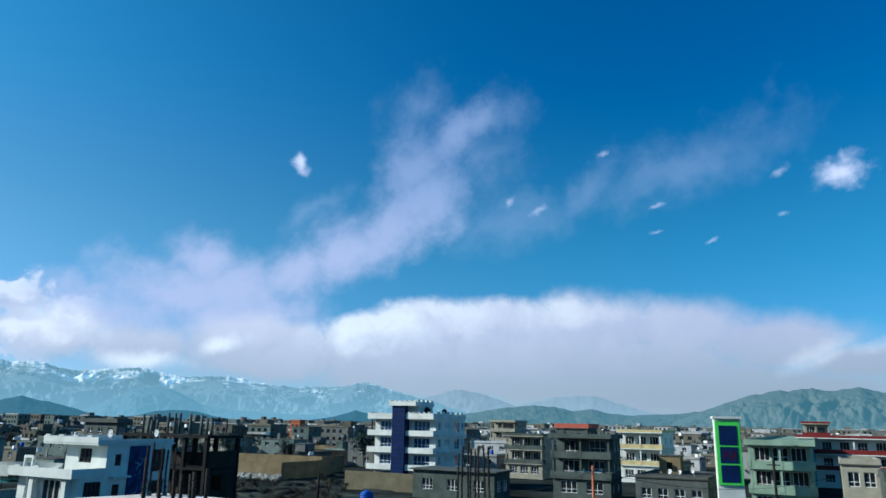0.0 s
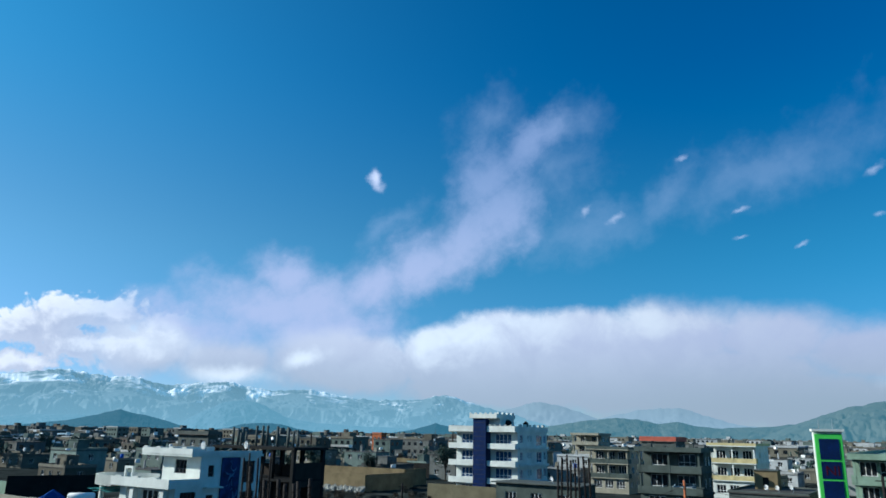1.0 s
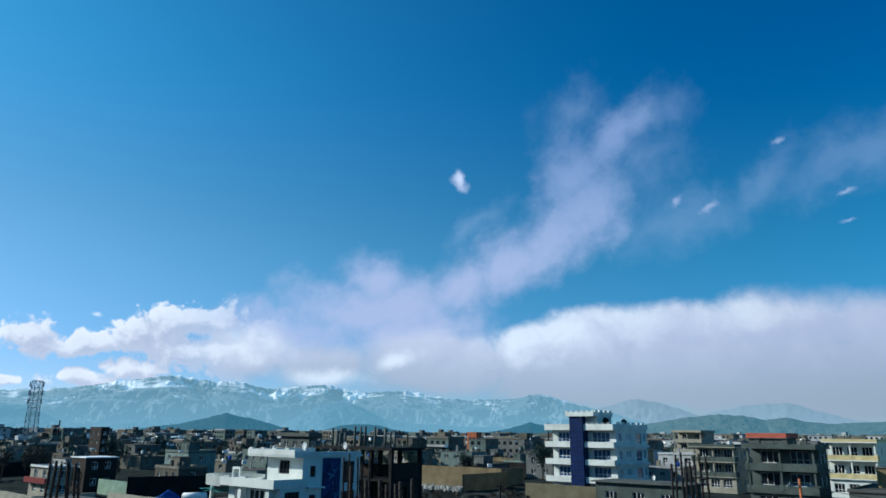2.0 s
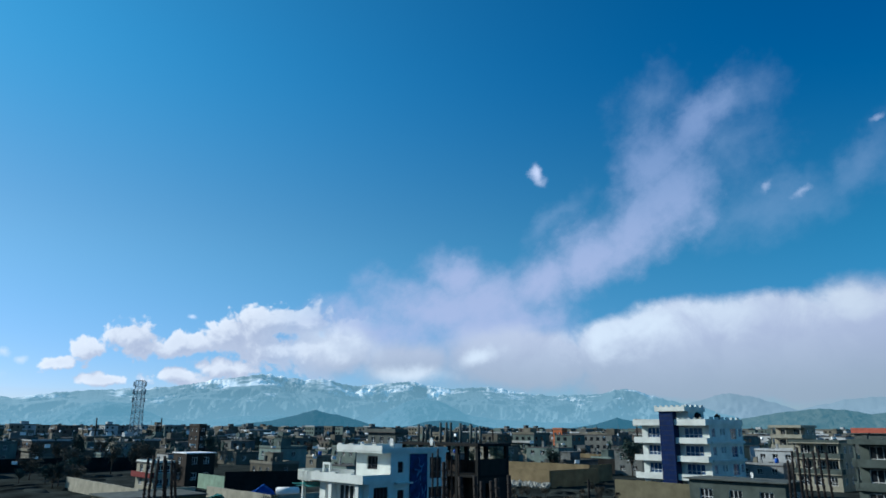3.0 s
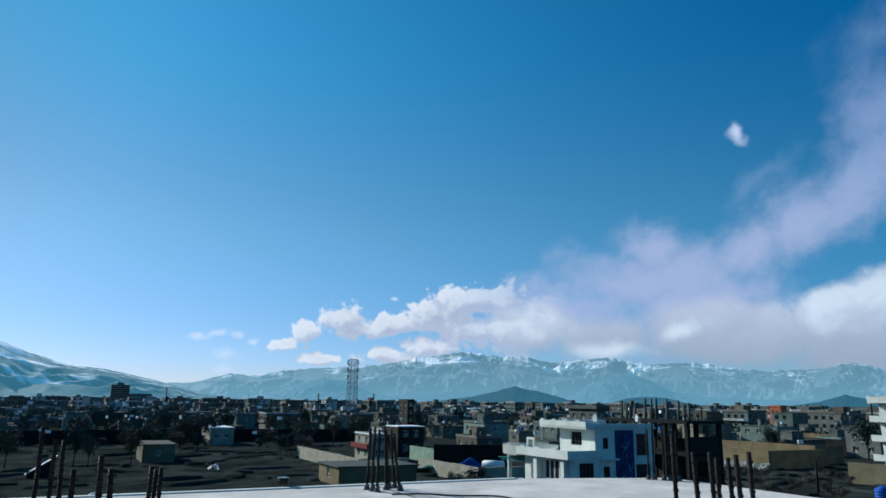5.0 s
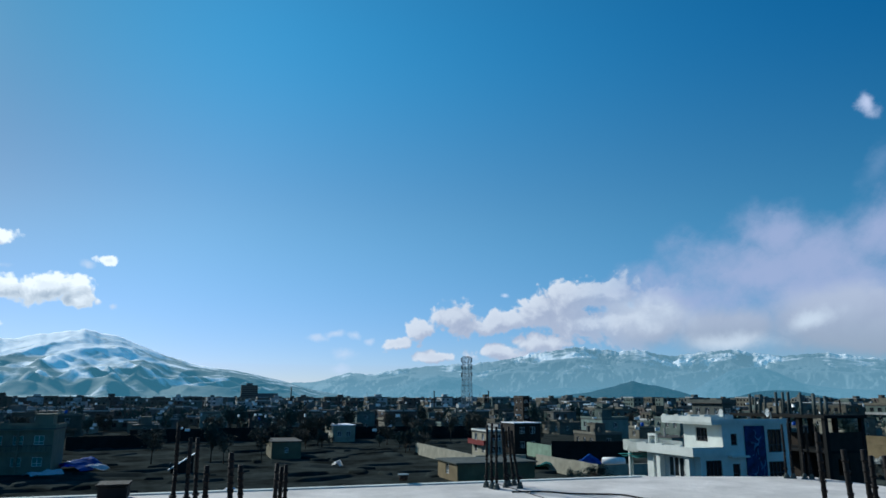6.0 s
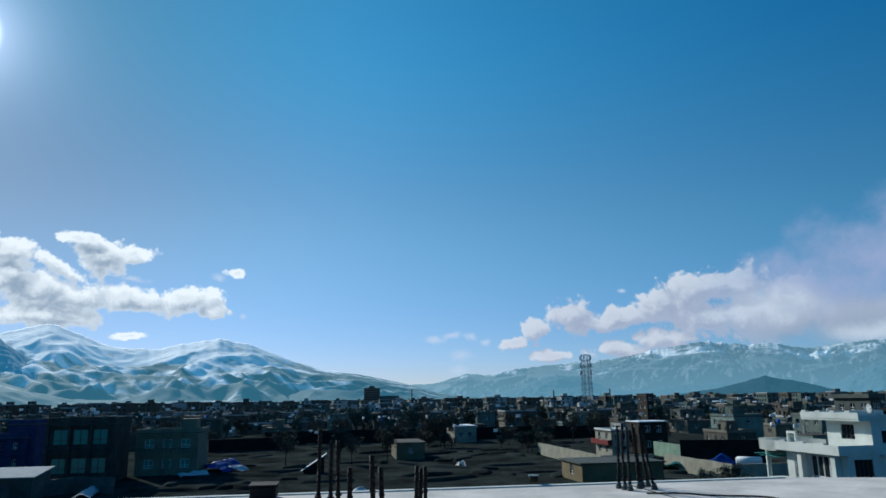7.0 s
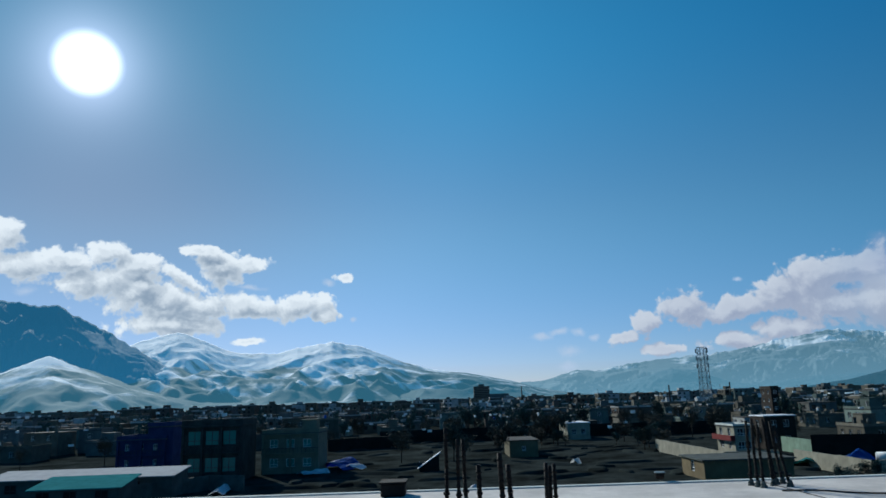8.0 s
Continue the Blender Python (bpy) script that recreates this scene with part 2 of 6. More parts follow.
feed(gain.inputs[0], sky_colour)
feed(gain.inputs["Scale"], wstep(off, 2.0, 30.0, SKY_GAIN * 0.62, SKY_GAIN))
seen = gain.outputs[0]
seen = wmix(veil, seen, (0.34, 0.44, 0.66))
seen = wmix(plume, seen, wmix(wstep(el, 10.0, 22.0), (0.41, 0.45, 0.66), (0.36, 0.43, 0.68)))
seen = wmix(bank, seen, bank_tone)
seen = wmix(loose, seen, wmix(wstep(az, 20.0, 45.0), (0.62, 0.66, 0.86), (0.58, 0.68, 0.86)))
seen = wmix(heaps, seen, heap_tone)
# the sun's own glare
disc = wstep(off, 2.6, 1.4, 0.0, 1.6)
halo = wm("ADD", wm("MULTIPLY", wm("EXPONENT", wm("MULTIPLY", off, -0.48)), 1.5), wm("MULTIPLY", wm("EXPONENT", wm("MULTIPLY", off, -0.06)), 0.05))
glare = wn("ShaderNodeVectorMath", operation="SCALE")
glare.inputs[0].default_value = (0.80, 0.80, 1.0)
feed(glare.inputs["Scale"], wm("ADD", disc, halo))
total = wn("ShaderNodeVectorMath", operation="ADD")
feed(total.inputs[0], seen), feed(total.inputs[1], glare.outputs[0])
back = wn("ShaderNodeBackground")
feed(back.inputs[0], total.outputs[0])
back.inputs[1].default_value = 1.0
feed(wn("ShaderNodeOutputWorld").inputs[0], back.outputs[0])

lamp = bpy.data.lights.new("sun", "SUN")
lamp.energy, lamp.angle, lamp.color = 5.0, radians(0.6), (1.0, 0.95, 0.86)
sun = new("sun", lamp)
sun.matrix_basis = look(sun_dir * 100, (0, 0, 0))

# ---------------------------------------------------------------- materials


def paint(name, colour, rough=0.9, stain=0.35, size=1.5, bump=0.25, spread=0.0, metal=0.0, spec=0.08, grain=14.0):
    """A weathered surface: base colour, large stains, fine grain and relief; spread varies it from object to object."""
    m = bpy.data.materials.new(name)
    m.use_nodes = True
    t = m.node_tree
    b = t.nodes["Principled BSDF"]
    b.inputs["Roughness"].default_value, b.inputs["Metallic"].default_value, b.inputs["Specular IOR Level"].default_value = rough, metal, spec
    at = t.nodes.new("ShaderNodeTexCoord").outputs["Object"]
    big, small = t.nodes.new("ShaderNodeTexNoise"), t.nodes.new("ShaderNodeTexNoise")
    for n, s, d in ((big, 1 / size, 4), (small, grain, 3)):
        t.links.new(at, n.inputs["Vector"])
        n.inputs["Scale"].default_value, n.inputs["Detail"].default_value, n.inputs["Roughness"].default_value = s, d, 0.65
    dirt = t.nodes.new("ShaderNodeMapRange")
    t.links.new(big.outputs[0], dirt.inputs[0])
    dirt.inputs[1].default_value, dirt.inputs[2].default_value, dirt.inputs[3].default_value, dirt.inputs[4].default_value = 0.35, 0.7, 1 - stain, 1.05
    fine_tone = t.nodes.new("ShaderNodeMapRange")
    t.links.new(small.outputs[0], fine_tone.inputs[0])
    fine_tone.inputs[3].default_value, fine_tone.inputs[4].default_value = 1 - stain * 0.4, 1 + stain * 0.3
    mul = t.nodes.new("ShaderNodeMath")
    mul.operation = "MULTIPLY"
    t.links.new(dirt.outputs[0], mul.inputs[0]), t.links.new(fine_tone.outputs[0], mul.inputs[1])
    hsv = t.nodes.new("ShaderNodeHueSaturation")
    hsv.inputs["Color"].default_value = (*colour, 1)
    if spread:
        info = t.nodes.new("ShaderNodeObjectInfo")
        vary = t.nodes.new("ShaderNodeMapRange")
        t.links.new(info.outputs["Random"], vary.inputs[0])
        vary.inputs[3].default_value, vary.inputs[4].default_value = 1 - spread, 1 + spread
        mul2 = t.nodes.new("ShaderNodeMath")
        mul2.operation = "MULTIPLY"
        t.links.new(mul.outputs[0], mul2.inputs[0]), t.links.new(vary.outputs[0], mul2.inputs[1])
        mul = mul2
    t.links.new(mul.outputs[0], hsv.inputs["Value"])
    t.links.new(hsv.outputs[0], b.inputs["Base Color"])
    if bump:
        bp = t.nodes.new("ShaderNodeBump")
        bp.inputs["Strength"].default_value, bp.inputs["Distance"].default_value = bump, 0.03
        t.links.new(small.outputs[0], bp.inputs["Height"])
        t.links.new(bp.outputs[0], b.inputs["Normal"])
    return m


WHITE = paint("white render", (0.64, 0.67, 0.63), stain=0.22, size=2.5)
CREAM = paint("cream render", (0.33, 0.315, 0.25), stain=0.3, size=2.0)
YELLOW = paint("yellow painted concrete", (0.58, 0.49, 0.26), stain=0.3)
# CEMENT taken darker, so that the shaded house side renders dark enough.
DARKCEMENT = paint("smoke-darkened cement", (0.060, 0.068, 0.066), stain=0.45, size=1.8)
GREYGREEN = paint("grey green cement render", (0.088, 0.110, 0.100), stain=0.4, size=2.2)
CEMENT = paint("bare cement", (0.105, 0.120, 0.112), stain=0.4, size=2.0)
PALEGREEN = paint("pale green render", (0.24, 0.35, 0.27), stain=0.3, size=2.0)
GREEN = paint("bright green sign panel", (0.10, 0.62, 0.10), rough=0.5, stain=0.12, bump=0.05)
NAVY = paint("navy blue glazing panel", (0.003, 0.018, 0.090), rough=0.3, stain=0.4, size=0.9, bump=0.05, spec=0.3)
ART = paint("dark blue patterned cladding", (0.015, 0.05, 0.17), rough=0.5, stain=0.7, size=0.6)
ARTLIGHT = paint("light blue painted swirl", (0.16, 0.34, 0.55), rough=0.6, stain=0.3)
OLIVE = paint("olive plastered wall", (0.155, 0.14, 0.092), stain=0.3, size=3.0)
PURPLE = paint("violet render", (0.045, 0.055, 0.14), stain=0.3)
MUD = paint("mud plaster", (0.20, 0.158, 0.092), stain=0.35, size=3.0, bump=0.5)
# Near-black, for the dark yard walls and the frame house's concrete.
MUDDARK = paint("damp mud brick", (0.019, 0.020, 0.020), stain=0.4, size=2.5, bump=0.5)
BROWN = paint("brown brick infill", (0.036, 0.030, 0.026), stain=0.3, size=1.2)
REDROOF = paint("red sheet roofing", (0.42, 0.11, 0.075), rough=0.7, stain=0.25)
MAROON = paint("maroon panel", (0.17, 0.025, 0.025), rough=0.6, stain=0.25)
ORANGE = paint("orange red paint", (0.40, 0.13, 0.06), stain=0.3)
TEAL = paint("teal sheet roofing", (0.07, 0.27, 0.27), rough=1.0, stain=0.2, bump=0.1, spec=0.0)
BEIGE = paint("drab beige render", (0.20, 0.20, 0.15), stain=0.3, size=2.0)
PALEROOF = paint("pale sheet roofing", (0.35, 0.46, 0.50), rough=0.8, stain=0.15, bump=0.1)
SNOW = paint("old snow", (0.85, 0.87, 0.90), rough=0.7, stain=0.12, bump=0.3)
BLUE = paint("blue plastic sheet", (0.02, 0.10, 0.45), rough=0.4, stain=0.25)
STEEL = paint("rusty reinforcing steel", (0.022, 0.019, 0.018), rough=0.7, stain=0.4, size=0.3, grain=60)
MAST = paint("galvanised steel", (0.26, 0.33, 0.36), rough=0.6, stain=0.3)
DISHWHITE = paint("white enamel", (0.82, 0.82, 0.80), rough=0.4, stain=0.1, bump=0.0)
FRAME = paint("white window frame", (0.70, 0.72, 0.72), rough=0.5, stain=0.1, bump=0.0)
DARKFRAME = paint("dark window frame", (0.05, 0.05, 0.055), rough=0.5, stain=0.1, bump=0.0)
ROOFSLAB = paint("pale concrete roof slab", (0.74, 0.69, 0.64), rough=0.95, stain=0.28, size=1.1, bump=0.5, grain=9)
BARK = paint("bark", (0.09, 0.07, 0.055), stain=0.4, size=0.5)
TWIG = paint("winter twigs", (0.10, 0.09, 0.07), stain=0.4, size=0.8, spread=0.3)
EVERGREEN = paint("evergreen needles", (0.05, 0.085, 0.075), stain=0.4, size=0.8, spread=0.3)
TOWN = [paint("town plaster %s" % n, c, stain=0.35, size=2.5, spread=0.35) for n, c in (("grey", (0.14, 0.15, 0.145)), ("mud", (0.15, 0.142, 0.115)), ("cream", (0.25, 0.235, 0.185)), ("white", (0.42, 0.44, 0.44)), ("brick", (0.11, 0.09, 0.078)), ("green", (0.16, 0.21, 0.19)))]
TOWNROOF = paint("town flat roof", (0.10, 0.098, 0.092), stain=0.4, size=3.0, spread=0.3)


def glass_mat(name, colour, rough=0.08):
    m = bpy.data.materials.new(name)
    m.use_nodes = True
    b = m.node_tree.nodes["Principled BSDF"]
    b.inputs["Base Color"].default_value, b.inputs["Roughness"].default_value, b.inputs["Specular IOR Level"].default_value = (*colour, 1), rough, 0.5
    return m


GLASS = glass_mat("dark window glass", (0.012, 0.016, 0.02))
GLASSBLUE = glass_mat("blue window glass", (0.02, 0.06, 0.14))
GLASSTEAL = glass_mat("teal window glass", (0.03, 0.22, 0.19), 0.2)
# Near-black colour that stands for the darkness of unlit rooms.
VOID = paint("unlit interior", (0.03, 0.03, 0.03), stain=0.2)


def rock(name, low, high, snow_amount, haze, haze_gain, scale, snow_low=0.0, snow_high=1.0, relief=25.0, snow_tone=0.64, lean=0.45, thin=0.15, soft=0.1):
    """Far hillside: two rock tones, snow lying in patches, and distance haze put in as its own glow."""
    m = bpy.data.materials.new(name)
    m.use_nodes = True
    t = m.node_tree
    b = t.nodes["Principled BSDF"]
    b.inputs["Roughness"].default_value, b.inputs["Specular IOR Level"].default_value = 0.95, 0.1
    at = t.nodes.new("ShaderNodeTexCoord").outputs["Object"]
    n1, n2 = t.nodes.new("ShaderNodeTexNoise"), t.nodes.new("ShaderNodeTexNoise")
    run = t.nodes.new("ShaderNodeMapping")
    run.inputs[3].default_value = (1, 1, lean)
    t.links.new(at, run.inputs[0])
    for n, s in ((n1, scale), (n2, scale * 3)):
        t.links.new(run.outputs[0], n.inputs["Vector"])
        n.inputs["Scale"].default_value, n.inputs["Detail"].default_value, n.inputs["Roughness"].default_value = s, 8, 0.62
    base = t.nodes.new("ShaderNodeMix")
    base.data_type = "RGBA"
    t.links.new(n2.outputs[0], base.inputs[0])
    base.inputs[6].default_value, base.inputs[7].default_value = (*low, 1), (*high, 1)
    sepz = t.nodes.new("ShaderNodeSeparateXYZ")
    t.links.new(at, sepz.inputs[0])
    hgt = t.nodes.new("ShaderNodeMapRange")
    t.links.new(sepz.outputs[2], hgt.inputs[0])
    hgt.inputs[1].default_value, hgt.inputs[2].default_value, hgt.inputs[3].default_value, hgt.inputs[4].default_value = snow_low, snow_high, -0.25, 0.25
    add = t.nodes.new("ShaderNodeMath")
    t.links.new(n1.outputs[0], add.inputs[0]), t.links.new(hgt.outputs[0], add.inputs[1])
    cover = t.nodes.new("ShaderNodeMapRange")
    t.links.new(add.outputs[0], cover.inputs[0])
    cover.inputs[1].default_value, cover.inputs[2].default_value = 0.62 - snow_amount * 0.5, 0.62 + soft - snow_amount * 0.5
    snow = t.nodes.new("ShaderNodeMix")
    snow.data_type = "RGBA"
    t.links.new(cover.outputs[0], snow.inputs[0]), t.links.new(base.outputs[2], snow.inputs[6])
    snow.inputs[7].default_value = (snow_tone, snow_tone * 0.97, snow_tone * 0.98, 1)
    t.links.new(snow.outputs[2], b.inputs["Base Color"])
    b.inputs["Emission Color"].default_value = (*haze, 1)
    haze_glow = t.nodes.new("ShaderNodeMapRange")           # the emitted haze is strongest over the plain
    t.links.new(sepz.outputs[2], haze_glow.inputs[0])
    haze_glow.inputs[1].default_value, haze_glow.inputs[2].default_value, haze_glow.inputs[3].default_value, haze_glow.inputs[4].default_value = 0, 320, haze_gain * (1 + thin), haze_gain * (1 - thin)
    t.links.new(haze_glow.outputs[0], b.inputs["Emission Strength"])
    bp = t.nodes.new("ShaderNodeBump")
    bp.inputs["Strength"].default_value, bp.inputs["Distance"].default_value = 1.0, relief
    t.links.new(n2.outputs[0], bp.inputs["Height"])
    t.links.new(bp.outputs[0], b.inputs["Normal"])
    return m


# Each slope emits its own haze colour; nothing hangs before it.
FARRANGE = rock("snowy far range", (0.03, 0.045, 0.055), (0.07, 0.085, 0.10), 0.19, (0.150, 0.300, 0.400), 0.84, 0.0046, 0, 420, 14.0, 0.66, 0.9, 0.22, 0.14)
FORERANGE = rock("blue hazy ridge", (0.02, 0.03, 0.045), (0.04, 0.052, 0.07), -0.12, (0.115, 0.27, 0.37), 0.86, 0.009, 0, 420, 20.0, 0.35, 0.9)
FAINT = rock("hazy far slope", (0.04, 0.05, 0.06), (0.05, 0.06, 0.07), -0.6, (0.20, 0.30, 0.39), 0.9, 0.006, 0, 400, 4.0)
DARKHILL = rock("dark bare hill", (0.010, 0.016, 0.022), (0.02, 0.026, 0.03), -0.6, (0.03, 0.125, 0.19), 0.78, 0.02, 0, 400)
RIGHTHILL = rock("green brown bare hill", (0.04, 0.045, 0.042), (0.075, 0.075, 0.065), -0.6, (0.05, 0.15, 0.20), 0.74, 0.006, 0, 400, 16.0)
# On these two, the emitted haze also gives shaded slopes their blue.
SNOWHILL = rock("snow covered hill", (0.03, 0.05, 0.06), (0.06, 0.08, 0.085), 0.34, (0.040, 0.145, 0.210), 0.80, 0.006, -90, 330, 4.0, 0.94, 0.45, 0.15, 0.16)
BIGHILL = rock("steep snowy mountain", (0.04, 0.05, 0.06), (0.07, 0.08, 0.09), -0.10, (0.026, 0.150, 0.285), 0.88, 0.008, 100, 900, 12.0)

# ---------------------------------------------------------------- ground
SOIL = paint("dark damp earth", (0.048, 0.058, 0.055), stain=0.75, size=9.0, bump=0.8, grain=0.9, spec=0.0)
bm = bmesh.new()
rings = [0, 15, 30, 50, 75, 100, 130, 165, 205, 260, 340, 450, 600, 800, 1100, 1500, 2100, 3000, 4000, 4950]
last = None
for r in rings:
    row = []
    for k in range(144):
        a = 2 * math.pi * k / 144
        x, y = r * math.cos(a), r * math.sin(a)
        z = 0.35 * noise.noise(Vector((x * 0.06, y * 0.06, 0))) * min(1, r / 30) - 0.25 if r < 1000 else -0.25
        row.append(bm.verts.new((x, y, z)))
    if last:
        for k in range(144):
            bm.faces.new((last[k], row[k], row[(k + 1) % 144], last[(k + 1) % 144])).smooth = True
    last = row
bmesh.ops.remove_doubles(bm, verts=bm.verts[:144], dist=0.001)
tagged(new("ground", mesh_of("ground", bm, SOIL)), "dark damp earth plain of the town", "ground", kind="structure")


# ---------------------------------------------------------------- mountains
def mountain(name, profile, near, crest, material, label, seed, step=0.12, rows=26, rough=0.35, spur=9.0, power=1.25, back=150, ribs=False, humps=False, jags=0.0):
    """A range whose skyline follows (bearing, height in degrees), rising from near to crest, with spurs and gullies."""
    a0, a1 = profile[0][0], profile[-1][0]
    count = int(abs(a1 - a0) / step) + 1
    verts, faces = [], []
    for i in range(count):
        a = a0 + (a1 - a0) * i / (count - 1)
        top = max(0.0, crest * math.tan(radians(grow(profile, a))) + EYE)
        jag = top * (0.04 * noise.noise(Vector((a * 0.9, seed, 0))) + 0.03 * noise.noise(Vector((a * 2.3, seed, 4))) + jags * (0.035 * (1 - 2 * abs(noise.noise(Vector((a * 3.1, seed, 6))))) + 0.02 * noise.noise(Vector((a * 9.0, seed, 8)))))
        for j in range(rows + 1):
            s = j / rows
            r = near + (crest - near) * s
            p = polar(a, r)
            q = Vector((p.x, p.y, 0)) * (spur / 1000.0)
            if ribs:
                q = Vector((radians(a) * crest * spur / 1000.0 + 0.5 * noise.noise(Vector((a * 0.25, s * 2, seed))), s * 2.4 + 0.4 * noise.noise(Vector((a * 0.8, s * 5, seed))), 0))
            bend = noise.noise(q * 0.5 + Vector((seed, 0, 0)))
            ridge = 1 - abs(noise.noise(q + Vector((bend * 0.6, seed, 1.7)))) * 2.0
            ridge2 = 1 - abs(noise.noise(q * 2.7 + Vector((seed, bend, 5.1)))) * 2.0
            shape = s ** power
            ridge3 = 1 - abs(noise.noise(q * 6.5 + Vector((seed, bend, 9.1)))) * 2.0
            ridge4 = 1 - abs(noise.noise(q * 15.0 + Vector((seed, bend, 3.1)))) * 2.0
            h = top * (shape + rough * 4 * s * (1 - s) * (0.44 * ridge + 0.29 * ridge2 + 0.19 * ridge3 + 0.13 * ridge4 - 0.35)) + jag * s ** 5
            if humps:                                    # smooth snow folds that run down slantwise
                u, v = radians(a) * crest + 0.55 * (r - crest), r - crest
                sway = 60 * noise.noise(Vector((u * 0.004, v * 0.004, seed)))
                fold = 1 - 2.2 * abs(noise.noise(Vector(((u + sway) / (1000 / spur), v / (2300 / spur), seed))))
                fold2 = 1 - 2.2 * abs(noise.noise(Vector(((u - 0.9 * v + sway) / (420 / spur), (v + 0.5 * u) / (900 / spur), seed + 3))))
                fold3 = noise.noise(Vector((u / (190 / spur), v / (300 / spur), seed + 6)))
                h = top * s ** power + rough * (60 + 0.35 * top) * min(1, s * 5) * (1 - s ** 2.5) * (0.62 * fold + 0.24 * fold2 + 0.09 * fold3 - 0.12)
                h = min(h, top * r / crest * (0.97 + 0.03 * s ** 8)) + 0.5 * jag * s ** 5
                verts.append((p.x, p.y, max(h, 0) - 3))
                continue
            lim = top * (r / crest) * (0.4 + 0.6 * s)
            verts.append((p.x, p.y, max(min(h, max(lim, top * shape) + jag * s ** 5), 0) - 3))
        p = polar(a, crest + back)
        verts.append((p.x, p.y, -30))
    w = rows + 2
    for i in range(count - 1):
        for j in range(rows + 1):
            faces.append((i * w + j, (i + 1) * w + j, (i + 1) * w + j + 1, i * w + j + 1))
    me = bpy.data.meshes.new(name)
    me.from_pydata(verts, [], faces)
    me.polygons.foreach_set("use_smooth", [True] * len(faces))
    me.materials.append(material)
    return tagged(new(name, me), label, "mountain", kind="structure")


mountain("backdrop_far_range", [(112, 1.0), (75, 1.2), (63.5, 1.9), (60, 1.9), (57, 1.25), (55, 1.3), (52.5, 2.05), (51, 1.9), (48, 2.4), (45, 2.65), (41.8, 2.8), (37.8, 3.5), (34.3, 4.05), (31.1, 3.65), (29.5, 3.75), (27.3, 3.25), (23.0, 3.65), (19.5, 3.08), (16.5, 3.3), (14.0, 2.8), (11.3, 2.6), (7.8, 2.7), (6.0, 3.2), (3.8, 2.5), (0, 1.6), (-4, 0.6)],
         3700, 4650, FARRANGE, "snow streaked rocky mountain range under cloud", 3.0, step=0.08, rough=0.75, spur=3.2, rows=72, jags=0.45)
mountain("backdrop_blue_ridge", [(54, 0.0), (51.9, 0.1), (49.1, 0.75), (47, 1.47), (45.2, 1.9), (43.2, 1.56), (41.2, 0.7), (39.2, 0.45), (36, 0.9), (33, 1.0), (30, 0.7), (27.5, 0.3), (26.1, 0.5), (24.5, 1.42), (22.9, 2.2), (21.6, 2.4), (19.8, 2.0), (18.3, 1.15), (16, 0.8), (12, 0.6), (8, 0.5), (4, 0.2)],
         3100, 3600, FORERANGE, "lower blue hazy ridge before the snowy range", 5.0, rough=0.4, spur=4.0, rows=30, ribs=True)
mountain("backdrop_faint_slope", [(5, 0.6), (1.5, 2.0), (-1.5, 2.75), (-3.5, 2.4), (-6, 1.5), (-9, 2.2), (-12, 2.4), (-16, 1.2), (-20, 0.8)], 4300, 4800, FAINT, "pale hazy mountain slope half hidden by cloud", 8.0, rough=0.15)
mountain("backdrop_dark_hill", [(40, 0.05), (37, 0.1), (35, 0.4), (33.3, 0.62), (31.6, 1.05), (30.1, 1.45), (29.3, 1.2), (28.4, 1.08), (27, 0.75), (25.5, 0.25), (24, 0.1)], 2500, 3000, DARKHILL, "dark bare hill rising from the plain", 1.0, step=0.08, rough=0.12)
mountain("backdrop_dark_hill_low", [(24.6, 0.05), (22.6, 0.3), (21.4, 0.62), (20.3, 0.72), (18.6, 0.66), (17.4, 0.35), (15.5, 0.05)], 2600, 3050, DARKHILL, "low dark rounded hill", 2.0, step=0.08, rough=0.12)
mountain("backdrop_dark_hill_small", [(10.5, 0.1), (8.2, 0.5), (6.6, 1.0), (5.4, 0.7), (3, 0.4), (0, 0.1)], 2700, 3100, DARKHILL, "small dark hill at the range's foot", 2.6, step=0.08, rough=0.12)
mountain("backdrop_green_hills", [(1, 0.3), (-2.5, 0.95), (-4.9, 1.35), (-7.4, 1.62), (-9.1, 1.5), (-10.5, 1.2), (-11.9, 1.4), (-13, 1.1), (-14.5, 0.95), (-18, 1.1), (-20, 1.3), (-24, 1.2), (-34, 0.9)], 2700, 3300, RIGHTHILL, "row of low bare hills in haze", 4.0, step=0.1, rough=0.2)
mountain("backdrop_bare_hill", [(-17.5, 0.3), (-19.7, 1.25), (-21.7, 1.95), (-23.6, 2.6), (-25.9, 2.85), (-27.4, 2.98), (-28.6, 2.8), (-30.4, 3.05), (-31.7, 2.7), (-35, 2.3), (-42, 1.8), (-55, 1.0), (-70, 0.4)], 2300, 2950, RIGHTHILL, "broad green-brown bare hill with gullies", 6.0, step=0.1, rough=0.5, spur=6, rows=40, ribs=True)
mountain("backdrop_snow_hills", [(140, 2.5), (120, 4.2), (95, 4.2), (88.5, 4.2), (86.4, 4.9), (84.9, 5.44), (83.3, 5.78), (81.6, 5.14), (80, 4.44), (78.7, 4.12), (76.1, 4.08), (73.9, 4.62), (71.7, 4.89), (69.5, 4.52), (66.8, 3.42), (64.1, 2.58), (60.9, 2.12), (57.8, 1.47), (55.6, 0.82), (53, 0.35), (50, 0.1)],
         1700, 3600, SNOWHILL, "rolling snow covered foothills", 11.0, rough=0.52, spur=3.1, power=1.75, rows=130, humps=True)
